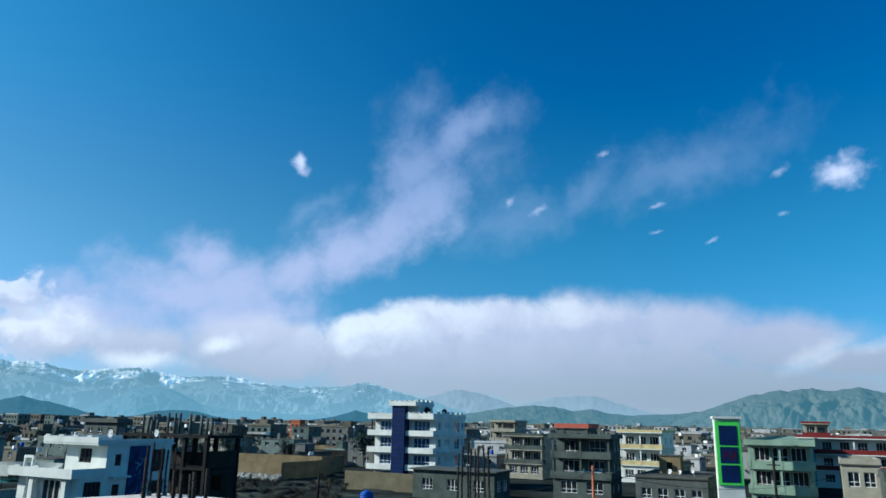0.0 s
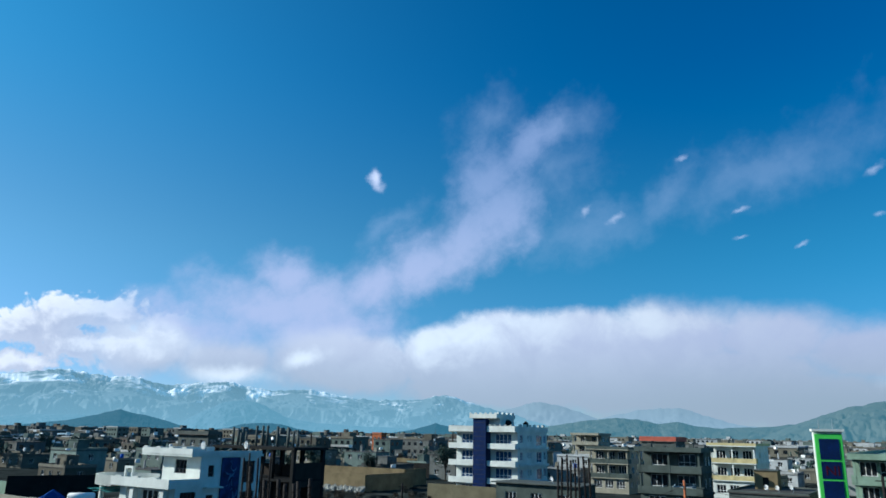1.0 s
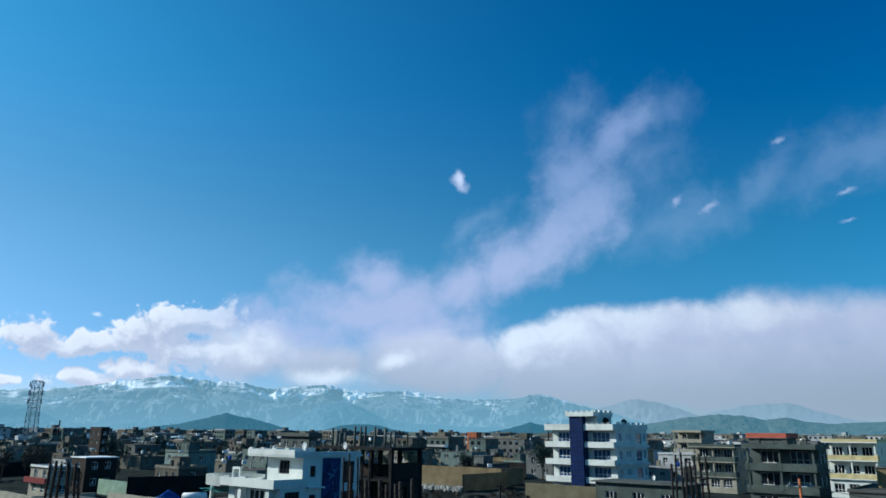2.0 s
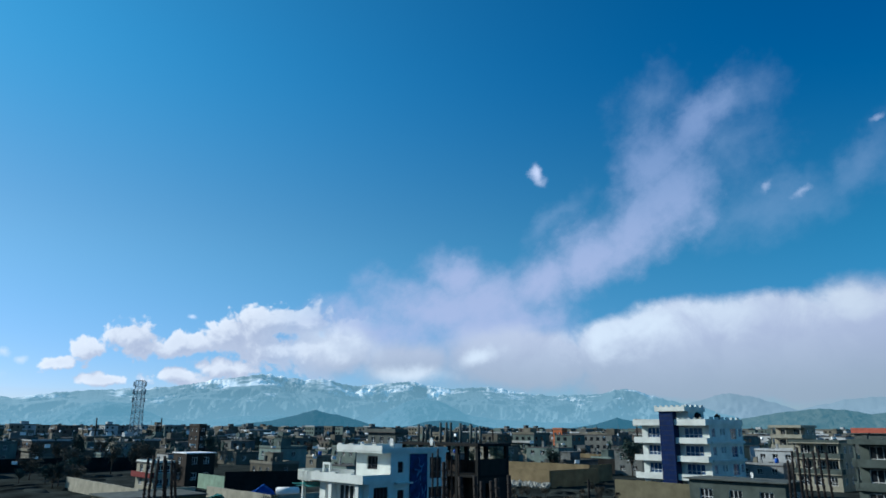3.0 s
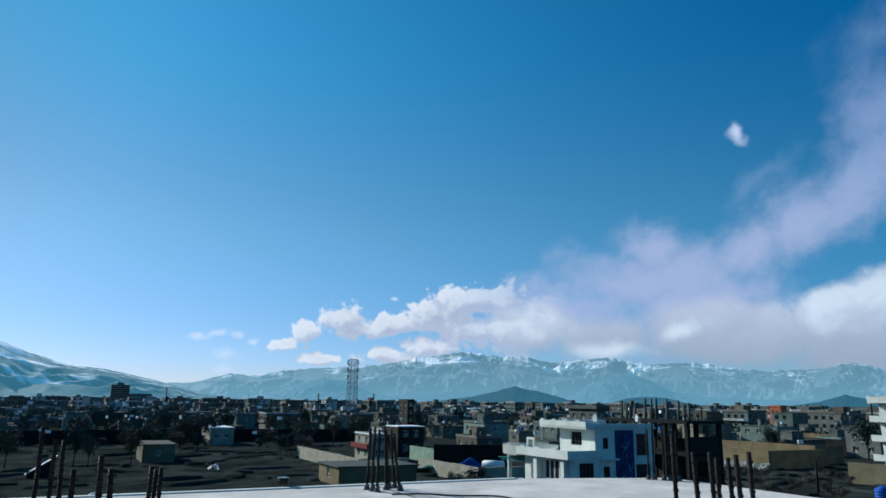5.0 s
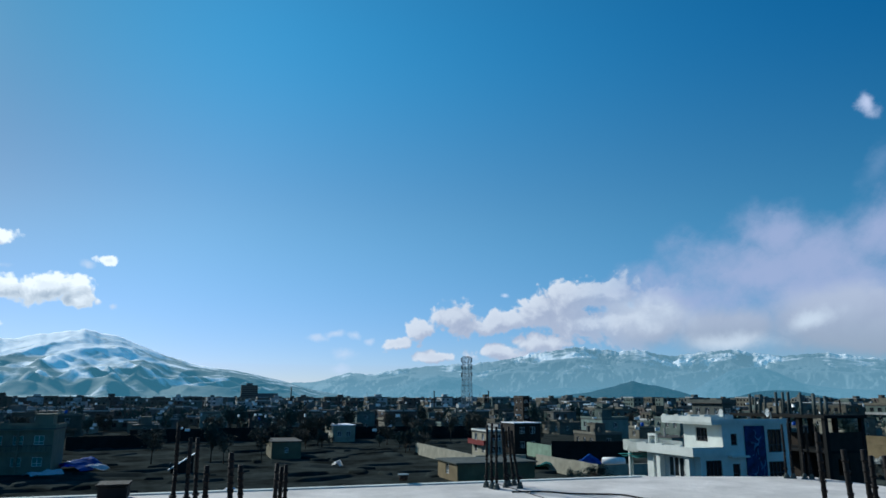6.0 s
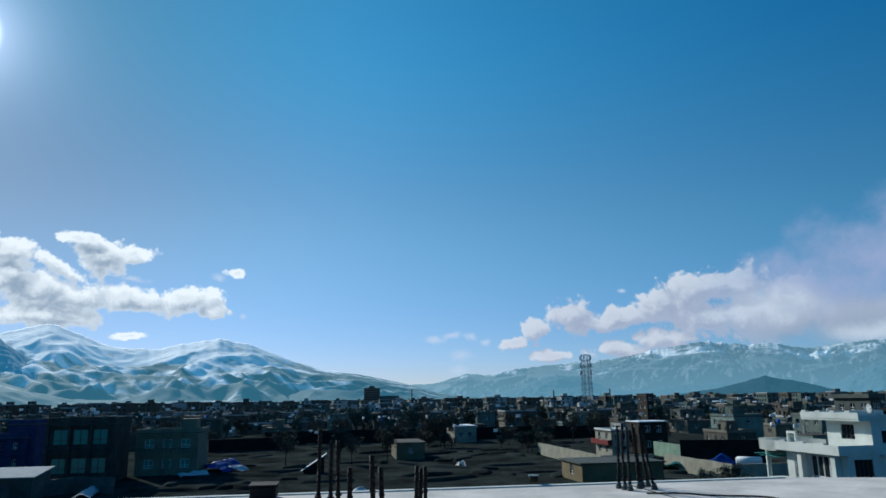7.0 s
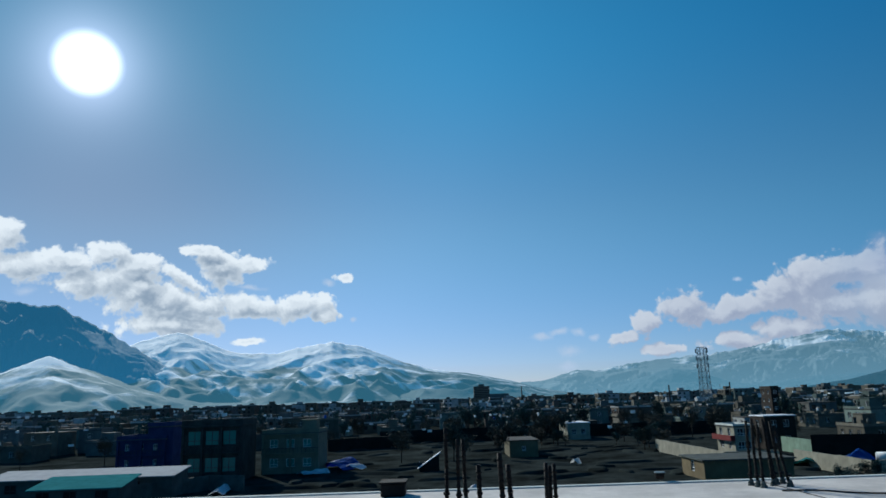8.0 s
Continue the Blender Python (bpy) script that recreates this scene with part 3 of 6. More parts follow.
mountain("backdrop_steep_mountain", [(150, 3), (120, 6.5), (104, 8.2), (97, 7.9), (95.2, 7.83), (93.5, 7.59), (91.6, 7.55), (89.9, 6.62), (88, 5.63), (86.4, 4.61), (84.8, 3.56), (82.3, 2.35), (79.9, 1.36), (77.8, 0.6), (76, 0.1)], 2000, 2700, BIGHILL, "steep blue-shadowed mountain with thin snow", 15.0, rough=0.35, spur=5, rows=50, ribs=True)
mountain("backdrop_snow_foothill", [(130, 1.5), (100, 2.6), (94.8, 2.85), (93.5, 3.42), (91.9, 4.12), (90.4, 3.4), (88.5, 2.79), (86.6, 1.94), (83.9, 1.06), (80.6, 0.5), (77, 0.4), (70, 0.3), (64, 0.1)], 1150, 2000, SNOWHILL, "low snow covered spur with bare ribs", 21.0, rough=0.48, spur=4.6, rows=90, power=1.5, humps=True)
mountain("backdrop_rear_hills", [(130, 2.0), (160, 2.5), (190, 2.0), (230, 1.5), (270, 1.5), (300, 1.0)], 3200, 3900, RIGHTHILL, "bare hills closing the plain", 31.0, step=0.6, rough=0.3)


# ---------------------------------------------------------------- building kit
def facade(bm, x0, x1, z0, z1, holes, m, deep=0.22):
    """A wall face in the plane y=0 (outside towards -y), placed by m, with openings (x0, x1, z0, z1) that go in by deep."""
    xs = sorted({x0, x1, *[v for h in holes for v in h[:2]]})
    zs = sorted({z0, z1, *[v for h in holes for v in h[2:4]]})

    def quad(*ps):
        bm.faces.new([bm.verts.new(m @ Vector(p)) for p in ps])
    for a, b in zip(xs, xs[1:]):
        for c, d in zip(zs, zs[1:]):
            mx, mz = (a + b) / 2, (c + d) / 2
            if not any(h[0] < mx < h[1] and h[2] < mz < h[3] for h in holes):
                quad((a, 0, c), (b, 0, c), (b, 0, d), (a, 0, d))
    for a, b, c, d in [h[:4] for h in holes]:
        quad((a, 0, c), (a, deep, c), (b, deep, c), (b, 0, c))
        quad((a, 0, d), (b, 0, d), (b, deep, d), (a, deep, d))
        quad((a, 0, c), (a, 0, d), (a, deep, d), (a, deep, c))
        quad((b, 0, c), (b, deep, c), (b, deep, d), (b, 0, d))


WINDOWS = {}


def window_meshes(w, h, bars=2, frame=FRAME, glass=GLASS, light=True):
    """The frame and the pane of a window w by h, standing in the plane y=0."""
    key = (round(w, 2), round(h, 2), bars, frame.name, glass.name, light)
    if key not in WINDOWS:
        f, g, t = bmesh.new(), bmesh.new(), 0.07
        xs = [-w / 2 + (w - t) * k / bars for k in range(bars + 1)]
        rows = [(t, h * 0.30), (h * 0.30 + t, h - t)] if light else [(t, h - t)]
        facade(f, -w / 2, w / 2, 0, h, [(a + t, b, c, d) for a, b in zip(xs, xs[1:]) for c, d in rows], pose(0, -0.06, 0), 0.08)
        bmesh.ops.remove_doubles(f, verts=f.verts[:], dist=0.0005)
        box(g, -w / 2, w / 2, 0.0, 0.015, 0, h)
        WINDOWS[key] = (mesh_of("window", f, frame), mesh_of("pane", g, glass))
    return WINDOWS[key]


def set_window(parent, m, hole, bars=2, frame=FRAME, glass=GLASS, split=True, deep=0.17, light=True):
    x0, x1, z0, z1 = hole[:4]
    f, g = window_meshes(x1 - x0, z1 - z0, bars, frame, glass, light)
    ob = part("window", f, None, parent)
    ob.matrix_basis = m @ pose((x0 + x1) / 2, deep, z0)
    part("pane", g, None, ob)
    return ob


SIDES = {"front": lambda w, d: pose(-w, 0, 0), "right": lambda w, d: pose(0, 0, 0, 0, 0, 90), "back": lambda w, d: pose(0, d, 0, 0, 0, 180), "left": lambda w, d: pose(-w, d, 0, 0, 0, -90)}
# A building's own frame: the corner between its lit front and its shaded right side is the origin, the front runs to -x, the right side to +y.


def shell(parent, w, d, h, material, holes, z0=-0.5, deep=0.22):
    """Four outer walls as one part, with the openings of each side."""
    bm = bmesh.new()
    for side, m in SIDES.items():
        length = w if side in ("front", "back") else d
        facade(bm, 0, length, z0, h, holes.get(side, []), m(w, d), deep)
    return part("wall", bm, material, parent)


def slab(parent, w, d, z0, z1, material, out=0.0, name="roof", front=None):
    bm = bmesh.new()
    box(bm, -w - out, out, -(out if front is None else front), d + out, z0, z1)
    return part(name, bm, material, parent)


def rim(parent, w, d, z0, z1, material, out=0.12, thick=0.22, teeth=0.0, tooth=1.2):
    """A parapet round a flat roof, with optional raised blocks along the front and the right side."""
    bm = bmesh.new()
    x0, x1, y0, y1 = -w - out, out, -out, d + out
    box(bm, x0, x1, y0, y0 + thick, z0, z1), box(bm, x0, x1, y1 - thick, y1, z0, z1)
    box(bm, x0, x0 + thick, y0 + thick, y1 - thick, z0, z1), box(bm, x1 - thick, x1, y0 + thick, y1 - thick, z0, z1)
    if teeth:
        k = x0
        while k < x1 - 0.3:
            box(bm, k, min(k + tooth * 0.5, x1), y0 - 0.02, y0 + thick + 0.02, z1, z1 + teeth)
            k += tooth
        k = y0 + tooth
        while k < y1 - 0.3:
            box(bm, x1 - thick - 0.02, x1 + 0.02, k, min(k + tooth * 0.5, y1), z1, z1 + teeth)
            k += tooth
    return part("parapet", bm, material, parent)


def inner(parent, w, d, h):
    """A near-black block behind the panes, its colour standing for the rooms' shade."""
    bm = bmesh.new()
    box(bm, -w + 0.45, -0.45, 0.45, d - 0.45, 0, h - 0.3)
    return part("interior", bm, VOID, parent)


def reach(p, way, az):
    """How far one goes from p along way to stand on the bearing az."""
    n = Vector((math.cos(radians(az)), math.sin(radians(az))))
    return abs((p.x * n.x + p.y * n.y) / (way[0] * n.x + way[1] * n.y))


def at_corner(az, d, turn=0.0):
    p = polar(az, d)
    return pose(p.x, p.y, 0, 0, 0, GRID + turn)


def row_of(count, a, b, w, z0, z1):
    """Openings of width w spread evenly between a and b."""
    step = (b - a) / count
    return [(a + step * (k + 0.5) - w / 2, a + step * (k + 0.5) + w / 2, z0, z1) for k in range(count)]


def plain_house(left, az, right, d, h, material, label, floors=2, cols=3, rcols=2, trim=None, band=False, turn=0.0, glass=GLASS, bars=2, frame=FRAME, win=(1.5, 1.4), teeth=0.0, name="house", category="house", par=0.7, group="", bandmat=None, roofmat=None, out=0.12):
    """A flat-roofed house with rows of windows, floor bands and a parapet."""
    ob = thing(name, at_corner(az, d, turn), label, category, group)
    g = radians(GRID + turn)
    p = polar(az, d)
    w = reach(p, (-math.cos(g), -math.sin(g)), left) if left is not None else 9.0
    depth = reach(p, (-math.sin(g), math.cos(g)), right) if right is not None else 9.0
    fh = h / floors
    holes = {"front": [], "right": [], "left": []}
    for f in range(floors):
        z0 = f * fh + fh * 0.30
        z1 = min(z0 + win[1], (f + 1) * fh - 0.3)
        holes["front"] += row_of(cols, 0.4, w - 0.4, min(win[0], w / cols - 0.5), z0, z1)
        if rcols:
            holes["right"] += row_of(rcols, 0.6, depth - 0.6, min(win[0] * 0.8, depth / rcols - 0.6), z0, z1)
            holes["left"] += row_of(rcols, 0.6, depth - 0.6, min(win[0] * 0.8, depth / rcols - 0.6), z0, z1)
    shell(ob, w, depth, h, material, holes)
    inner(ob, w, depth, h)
    for side, hs in holes.items():
        for hole in hs:
            set_window(ob, SIDES[side](w, depth), hole, bars, frame, glass)
    slab(ob, w, depth, h, h + 0.18, roofmat or TOWNROOF, out + 0.1)
    if par:
        rim(ob, w, depth, h + 0.18, h + 0.18 + par, trim or material, out, teeth=teeth)
    if band:
        for f in range(1, floors):
            bm = bmesh.new()
            box(bm, -w - 0.3, 0.3, -0.9, -0.02, f * fh - 0.15, f * fh + 0.05)
            box(bm, -w - 0.3, 0.3, -0.9, -0.75, f * fh + 0.05, f * fh + 0.85)
            box(bm, -w - 0.3, -w - 0.15, -0.75, -0.02, f * fh + 0.05, f * fh + 0.85), box(bm, 0.15, 0.3, -0.75, -0.02, f * fh + 0.05, f * fh + 0.85)
            part("balcony", bm, bandmat or trim or material, ob)
    return ob


def terrace_house(left, az, right, d, floors, fh, material, band, label, recess=1.6, cols=2, rcols=2, win=(1.9, 1.7), bars=3, glass=GLASS, roofmat=None, top_back=0.0, group=""):
    """A house whose upper floors stand back behind deep balconies with solid parapets, under an overhanging roof."""
    ob = thing("house", at_corner(az, d), label, "house", group)
    g, p = radians(GRID), polar(az, d)
    w = reach(p, (-math.cos(g), -math.sin(g)), left)
    depth = reach(p, (-math.sin(g), math.cos(g)), right) if right is not None else 9.0
    depth = max(depth, 6.0)
    h = floors * fh
    for f in range(floors):
        back = recess if f else 0.0
        if f == floors - 1:
            back += top_back
        z = f * fh
        front = row_of(cols, 0.5, w - 0.5, min(win[0], w / cols - 0.6), z + 0.85, z + 0.85 + win[1])
        if f:
            front = [(a, b, c if k % 2 else z + 0.12, e) for k, (a, b, c, e) in enumerate(front)]
        side = row_of(rcols, 0.4, depth - back - 0.4, min(1.2, (depth - back) / rcols - 0.5), z + 1.0, z + 2.3)
        bm = bmesh.new()
        places = (("front", pose(-w, back, 0), w, front), ("right", pose(0, back, 0, 0, 0, 90), depth - back, side), ("left", pose(-w, depth, 0, 0, 0, -90), depth - back, side), ("back", pose(0, depth, 0, 0, 0, 180), w, []))
        for _, m, length, hs in places:
            facade(bm, 0, length, z if f else -0.5, z + fh - 0.2, hs, m)
        part("wall", bm, material, ob)
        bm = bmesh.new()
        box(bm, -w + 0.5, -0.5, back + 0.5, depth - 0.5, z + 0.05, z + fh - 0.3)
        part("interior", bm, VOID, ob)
        for _, m, length, hs in places:
            for hole in hs:
                set_window(ob, m, hole, bars if hole[1] - hole[0] > 1.3 else 2, FRAME, glass)
        if f:
            bm = bmesh.new()
            box(bm, -w - 0.25, 0.25, -0.5, depth + 0.05, z - 0.2, z)
            part("floor_slab", bm, material, ob)
            bm = bmesh.new()
            box(bm, -w - 0.25, 0.25, -0.5, -0.32, z + 0.002, z + 0.95), box(bm, -w - 0.25, -w - 0.08, -0.32, back, z + 0.002, z + 0.95), box(bm, 0.08, 0.25, -0.32, back, z + 0.002, z + 0.95)
            for k in range(3):
                x = -w + w * k / 2
                box(bm, x - 0.28 if k else x - 0.27, x + 0.28 if k < 2 else x + 0.27, -0.54, -0.28, z + 0.01, z + 1.05)
            part("balcony", bm, band, ob)
            for k in range(3):
                bm = bmesh.new()
                x = -w + 0.15 + (w - 0.3) * k / 2
                box(bm, x - 0.14, x + 0.14, -0.27, 0.01, z + 0.96, z + fh - 0.2)
                part("column", bm, material, ob)
    bm = bmesh.new()
    box(bm, -w - 0.5, 0.5, -0.9, depth + 0.3, h - 0.2, h)
    part("roof", bm, roofmat or material, ob)
    bm = bmesh.new()
    box(bm, -w - 0.5, 0.5, -0.9, -0.7, h + 0.002, h + 0.55), box(bm, -w - 0.5, -w - 0.3, -0.7, depth, h + 0.002, h + 0.55), box(bm, 0.3, 0.5, -0.7, depth, h + 0.002, h + 0.55)
    part("parapet", bm, band, ob)
    return ob


def vent(ob_m, label="stubby cement chimney with a capped top"):
    o = thing("chimney", ob_m, label, "chimney", "roof chimneys")
    bm = bmesh.new()
    box(bm, -0.35, 0.35, -0.35, 0.35, 0, 1.1)
    part("stack", bm, CEMENT, o)
    bm = bmesh.new()
    box(bm, -0.55, 0.55, -0.55, 0.55, 1.3, 1.42), box(bm, -0.3, -0.2, -0.3, 0.3, 1.1, 1.3), box(bm, 0.2, 0.3, -0.3, 0.3, 1.1, 1.3)
    part("cap", bm, CEMENT, o)
    return o


def dish(m, r=0.45):
    ob = thing("satellite_dish", m, "white satellite dish on a short post", "satellite dish", "roof satellite dishes")
    bm = bmesh.new()
    rows = []
    for j in range(5):
        q = j / 4
        rows.append([bm.verts.new((r * q * math.cos(k * math.pi / 8), -0.5 + 0.25 * r * q * q * -1, 0.75 + r * q * math.sin(k * math.pi / 8))) for k in range(16)])
    for j in range(4):
        for k in range(16):
            bm.faces.new((rows[j][k], rows[j][(k + 1) % 16], rows[j + 1][(k + 1) % 16], rows[j + 1][k])).smooth = True
    bmesh.ops.solidify(bm, geom=bm.faces[:], thickness=0.03)
    part("reflector", bm, DISHWHITE, ob)
    bm = bmesh.new()
    rod(bm, (0, -0.3, 0), (0, -0.3, 0.75), 0.04), rod(bm, (0, -0.3, 0.75), (0, -0.5, 0.75), 0.03)
    part("post", bm, MAST, ob)
    bm = bmesh.new()
    rod(bm, (0, -0.55, 0.4), (0, -0.95, 0.8), 0.02), box(bm, -0.05, 0.05, -1.0, -0.9, 0.76, 0.88)
    part("feed_arm", bm, MAST, ob)
    return ob


# ---------------------------------------------------------------- the roof that the camera stands on
ROOF = 10.0
roof = thing("roof_terrace", pose(-7.0, 17.0, 0, 0, 0, GRID), "pale concrete roof terrace of an unfinished house", "roof", kind="structure")
bm = bmesh.new()
rim_points = [(0, -30), (22, -30), (22, 0), (1.0, 0), (0, -3.2)]
low, high = [[bm.verts.new((x, y, z)) for x, y in rim_points] for z in (ROOF - 0.3, ROOF)]
bm.faces.new(low[::-1]), bm.faces.new(high)
for k in range(5):
    bm.faces.new((low[k], low[(k + 1) % 5], high[(k + 1) % 5], high[k]))
part("slab", bm, ROOFSLAB, roof)
bm = bmesh.new()
box(bm, 0.0, 0.16, -30, -3.2, ROOF + 0.002, ROOF + 0.02)
part("edge_strip", bm, WHITE, roof, "whitewashed edge strip of the slab")
bm = bmesh.new()
facade(bm, 0, 20.5, -0.5, ROOF - 0.3, [], pose(21.7, -0.3, 0, 0, 0, 180)), facade(bm, 0, 26.1, -0.5, ROOF - 0.3, [], pose(0.3, -3.6, 0, 0, 0, -90)), facade(bm, 0, 3.42, -0.5, ROOF - 0.3, [], pose(1.2, -0.3, 0, 0, 0, 254.7))
facade(bm, 0, 22, -0.5, ROOF - 0.3, [], pose(0, -29.7, 0)), facade(bm, 0, 29.4, -0.5, ROOF - 0.3, [], pose(21.7, -29.7, 0, 0, 0, 90))
part("wall", bm, CEMENT, roof)


def starter(x, y, bars, label, thick=0.02, foot=True):
    """A column's starter bars, sticking out of the slab: each by its foot (from the middle), its lean and its height."""
    ob = thing("starter_bars", pose(x, y, ROOF), label, "rebar", "starter bars on the roof")
    for i, j, lx, ly, h in bars:
        bm = bmesh.new()
        p, tip = Vector((i, j, -0.03)), Vector((i + lx, j + ly, h))
        mid = (p + tip) / 2 + Vector((0.012 * math.sin(i * 40), 0.012 * math.cos(j * 40), 0))
        rod(bm, p, mid, thick, thick, 8), rod(bm, mid, tip, thick, thick, 8)
        n = int(h / 0.075)
        for q in range(1, n):
            c = p.lerp(mid, q / n * 2) if q < n / 2 else mid.lerp(tip, q / n * 2 - 1)
            rod(bm, c + Vector((0, 0, -0.010)), c + Vector((0.004, 0, 0.010)), thick * 1.28, thick * 1.28, 8)
        bar = part("bar", bm, STEEL, ob)
        if foot:
            bm = bmesh.new()
            rod(bm, (i, j, -0.02), (i + 0.01, j, 0.04), 0.065, 0.05, 9), rod(bm, (i, j, 0.035), (i + 0.01, j, 0.10), 0.05, 0.026, 9)
            part("mortar_foot", bm, CEMENT, ob, "grey mortar foot")
            bm = bmesh.new()
            rod(bm, (i, j, 0.16), (i + 0.004, j, 0.19), thick * 1.9, thick * 1.9, 8)
            part("tie_wire", bm, STEEL, bar)
    return ob


CLUSTER = "cluster of tall rusty starter bars on a roof column"
starter(-9.15, 10.94, [(-0.23, -0.18, 0.02, 0.02, 1.02), (-0.03, -0.26, 0.01, 0.01, 1.06), (0.10, -0.29, 0.01, 0.0, 1.01), (0.02, 0.04, -0.04, -0.04, 1.05), (-0.07, 0.22, -0.06, -0.05, 0.98), (-0.06, 0.36, -0.07, -0.05, 0.99), (0.27, 0.11, -0.10, -0.08, 0.94)], CLUSTER, 0.021)
starter(-6.04, 16.0, [(-0.27, -0.10, 0.0, 0.0, 1.0), (-0.16, -0.06, 0.0, 0.0, 1.1), (0.02, 0.01, -0.01, 0.0, 1.0), (0.13, 0.05, -0.01, -0.01, 0.95), (0.29, 0.10, -0.02, -0.01, 0.98)], CLUSTER, 0.02)
starter(0.58, 12.31, [(-0.29, -0.21, 0.03, 0.0, 1.13), (-0.19, -0.02, 0.01, 0.0, 1.25), (-0.08, 0.18, -0.01, 0.0, 1.29), (-0.05, -0.12, 0.0, 0.0, 1.21), (0.03, 0.27, 0.01, 0.0, 1.15), (0.08, -0.23, -0.02, 0.0, 1.26), (0.20, 0.17, -0.03, 0.0, 1.27), (0.29, -0.04, -0.05, 0.0, 1.24)], CLUSTER, 0.016)
starter(-2.69, 7.77, [(-0.37, 0.05, -0.04, -0.01, 1.20), (-0.09, -0.28, -0.04, -0.01, 1.09), (0.0, -0.15, -0.03, -0.01, 1.09), (-0.05, 0.26, -0.04, -0.01, 1.02), (0.05, 0.18, -0.02, -0.01, 1.03), (0.23, -0.19, -0.04, -0.01, 1.08), (0.24, 0.13, -0.02, -0.01, 1.09)], CLUSTER, 0.02)
starter(-10.55, 5.97, [(-0.07, -0.14, 0.0, 0.01, 1.11), (0.19, -0.07, 0.0, 0.0, 0.95), (-0.12, 0.21, -0.01, -0.02, 0.93)], "tall rusty starter bars near the roof edge", 0.027)
starter(-8.72, 5.57, [(-0.11, -0.20, 0.0, 0.0, 0.72), (0.20, -0.05, -0.01, -0.02, 0.87), (-0.08, 0.26, -0.02, -0.04, 0.70)], "short thick starter bars on a roof column", 0.03)
starter(-7.49, 5.49, [(0.06, -0.10, 0.01, 0.01, 0.83), (-0.08, 0.06, 0.0, 0.0, 0.78), (0.02, 0.03, 0.01, 0.01, 0.81)], "short rusty starter bars tied in a bundle", 0.021)

crate = thing("crate", pose(-12.3, 5.7, ROOF + 0.004, 0, 0, GRID), "dark weathered crate at the roof edge", "crate")
bm = bmesh.new()
box(bm, -0.25, 0.25, -0.2, 0.2, 0, 0.2)
bmesh.ops.bevel(bm, geom=bm.edges[:], offset=0.02, segments=1, affect="EDGES")
part("body", bm, STEEL, crate)
bm = bmesh.new()
box(bm, -0.27, 0.27, -0.22, 0.22, 0.2, 0.23)
part("lid", bm, STEEL, crate)
pot = thing("bucket", pose(-10.75, 10.1, ROOF + 0.05), "small dark bucket at the roof edge", "bucket")
bm = bmesh.new()
rod(bm, (0, 0, 0), (0, 0, 0.10), 0.07, 0.09, 12)
part("body", bm, STEEL, pot)
bm = bmesh.new()
rod(bm, (0, 0, 0.10), (0, 0, 0.115), 0.1, 0.1, 12)
part("rim", bm, MAST, pot)
# a loose black cable along the slab
curve = bpy.data.curves.new("cable", "CURVE")
curve.dimensions, curve.bevel_depth = "3D", 0.012
line = curve.splines.new("POLY")
line.points.add(40)
for k, q in enumerate(line.points):
    f = k / 40
    q.co = (-8.6 + 5.5 * f, 10.5 + 2.6 * f + 0.25 * math.sin(f * 9) + 0.1 * math.sin(f * 31), ROOF + 0.015, 1)
curve.materials.append(STEEL)
tagged(new("cable", curve), "thin black cable lying on the roof slab", "cable")
# open joints in the slab's screed
bm = bmesh.new()
for k in range(1, 5):
    box(bm, 0.2, 22, -6.3 * k, -6.3 * k + 0.025, ROOF + 0.002, ROOF + 0.006)
for k in range(1, 3):
    box(bm, 7.6 * k, 7.6 * k + 0.025, -30, -0.12, ROOF + 0.003, ROOF + 0.007)
part("joint", bm, STEEL, roof)

# ---------------------------------------------------------------- landmark buildings
# five-storey white block with a blue glazed stair strip
hotel = thing("apartment_block", at_corner(0.3, 138), "white apartment block with blue glazed stair strip and balconies", "apartment block")
HW, HD, HH, FL = 13.5, 12.7, 12.6, 3.15
SX0, SX1 = 4.9, 7.7                                  # the stair strip, along the front from the left end
holes = {"front": [], "right": []}
for f in range(4):
    z = f * FL
    holes["front"] += [(1.2, 4.5, z + 0.8, z + 2.6), (8.7, 12.2, z + 0.8, z + 2.6)]
    holes["right"] += [(1.0, 2.2, z + 0.95, z + 2.5), (3.9, 4.6, z + 1.3, z + 2.4), (5.0, 5.7, z + 1.3, z + 2.4), (8.0, 10.4, z + 0.5, z + 2.5), (11.1, 12.2, z + 0.95, z + 2.5)]
shell(hotel, HW, HD, HH, WHITE, holes)
inner(hotel, HW, HD, HH)
for side, hs in holes.items():
    for hole in hs:
        set_window(hotel, SIDES[side](HW, HD), hole, 4 if side == "front" else 2, FRAME, GLASSBLUE)
slab(hotel, HW, HD, HH, HH + 0.2, TOWNROOF, 0.0)
bm = bmesh.new()
for x0, x1 in ((-HW - 0.9, -HW + SX0 - 0.05), (-HW + SX1 + 0.05, 0.25)):
    box(bm, x0, x1, -1.6, -1.35, HH - 0.2, HH + 0.9), box(bm, x0, x1, -1.35, -0.02, HH - 0.2, HH - 0.02)
box(bm, -HW - 0.9, -HW - 0.65, -1.35, HD, HH - 0.35, HH + 1.0), box(bm, 0.0, 0.25, -1.35, HD, HH - 0.1, HH + 0.9)
for k in range(6):
    box(bm, -0.03, 0.28, 0.4 + k * 2.0, 1.3 + k * 2.0, HH + 0.9, HH + 1.3)
for k in range(5):
    box(bm, -HW + 8.2 + k * 1.1, -HW + 8.7 + k * 1.1, -1.63, -1.32, HH + 1.0, HH + 1.12)
part("parapet", bm, WHITE, hotel)
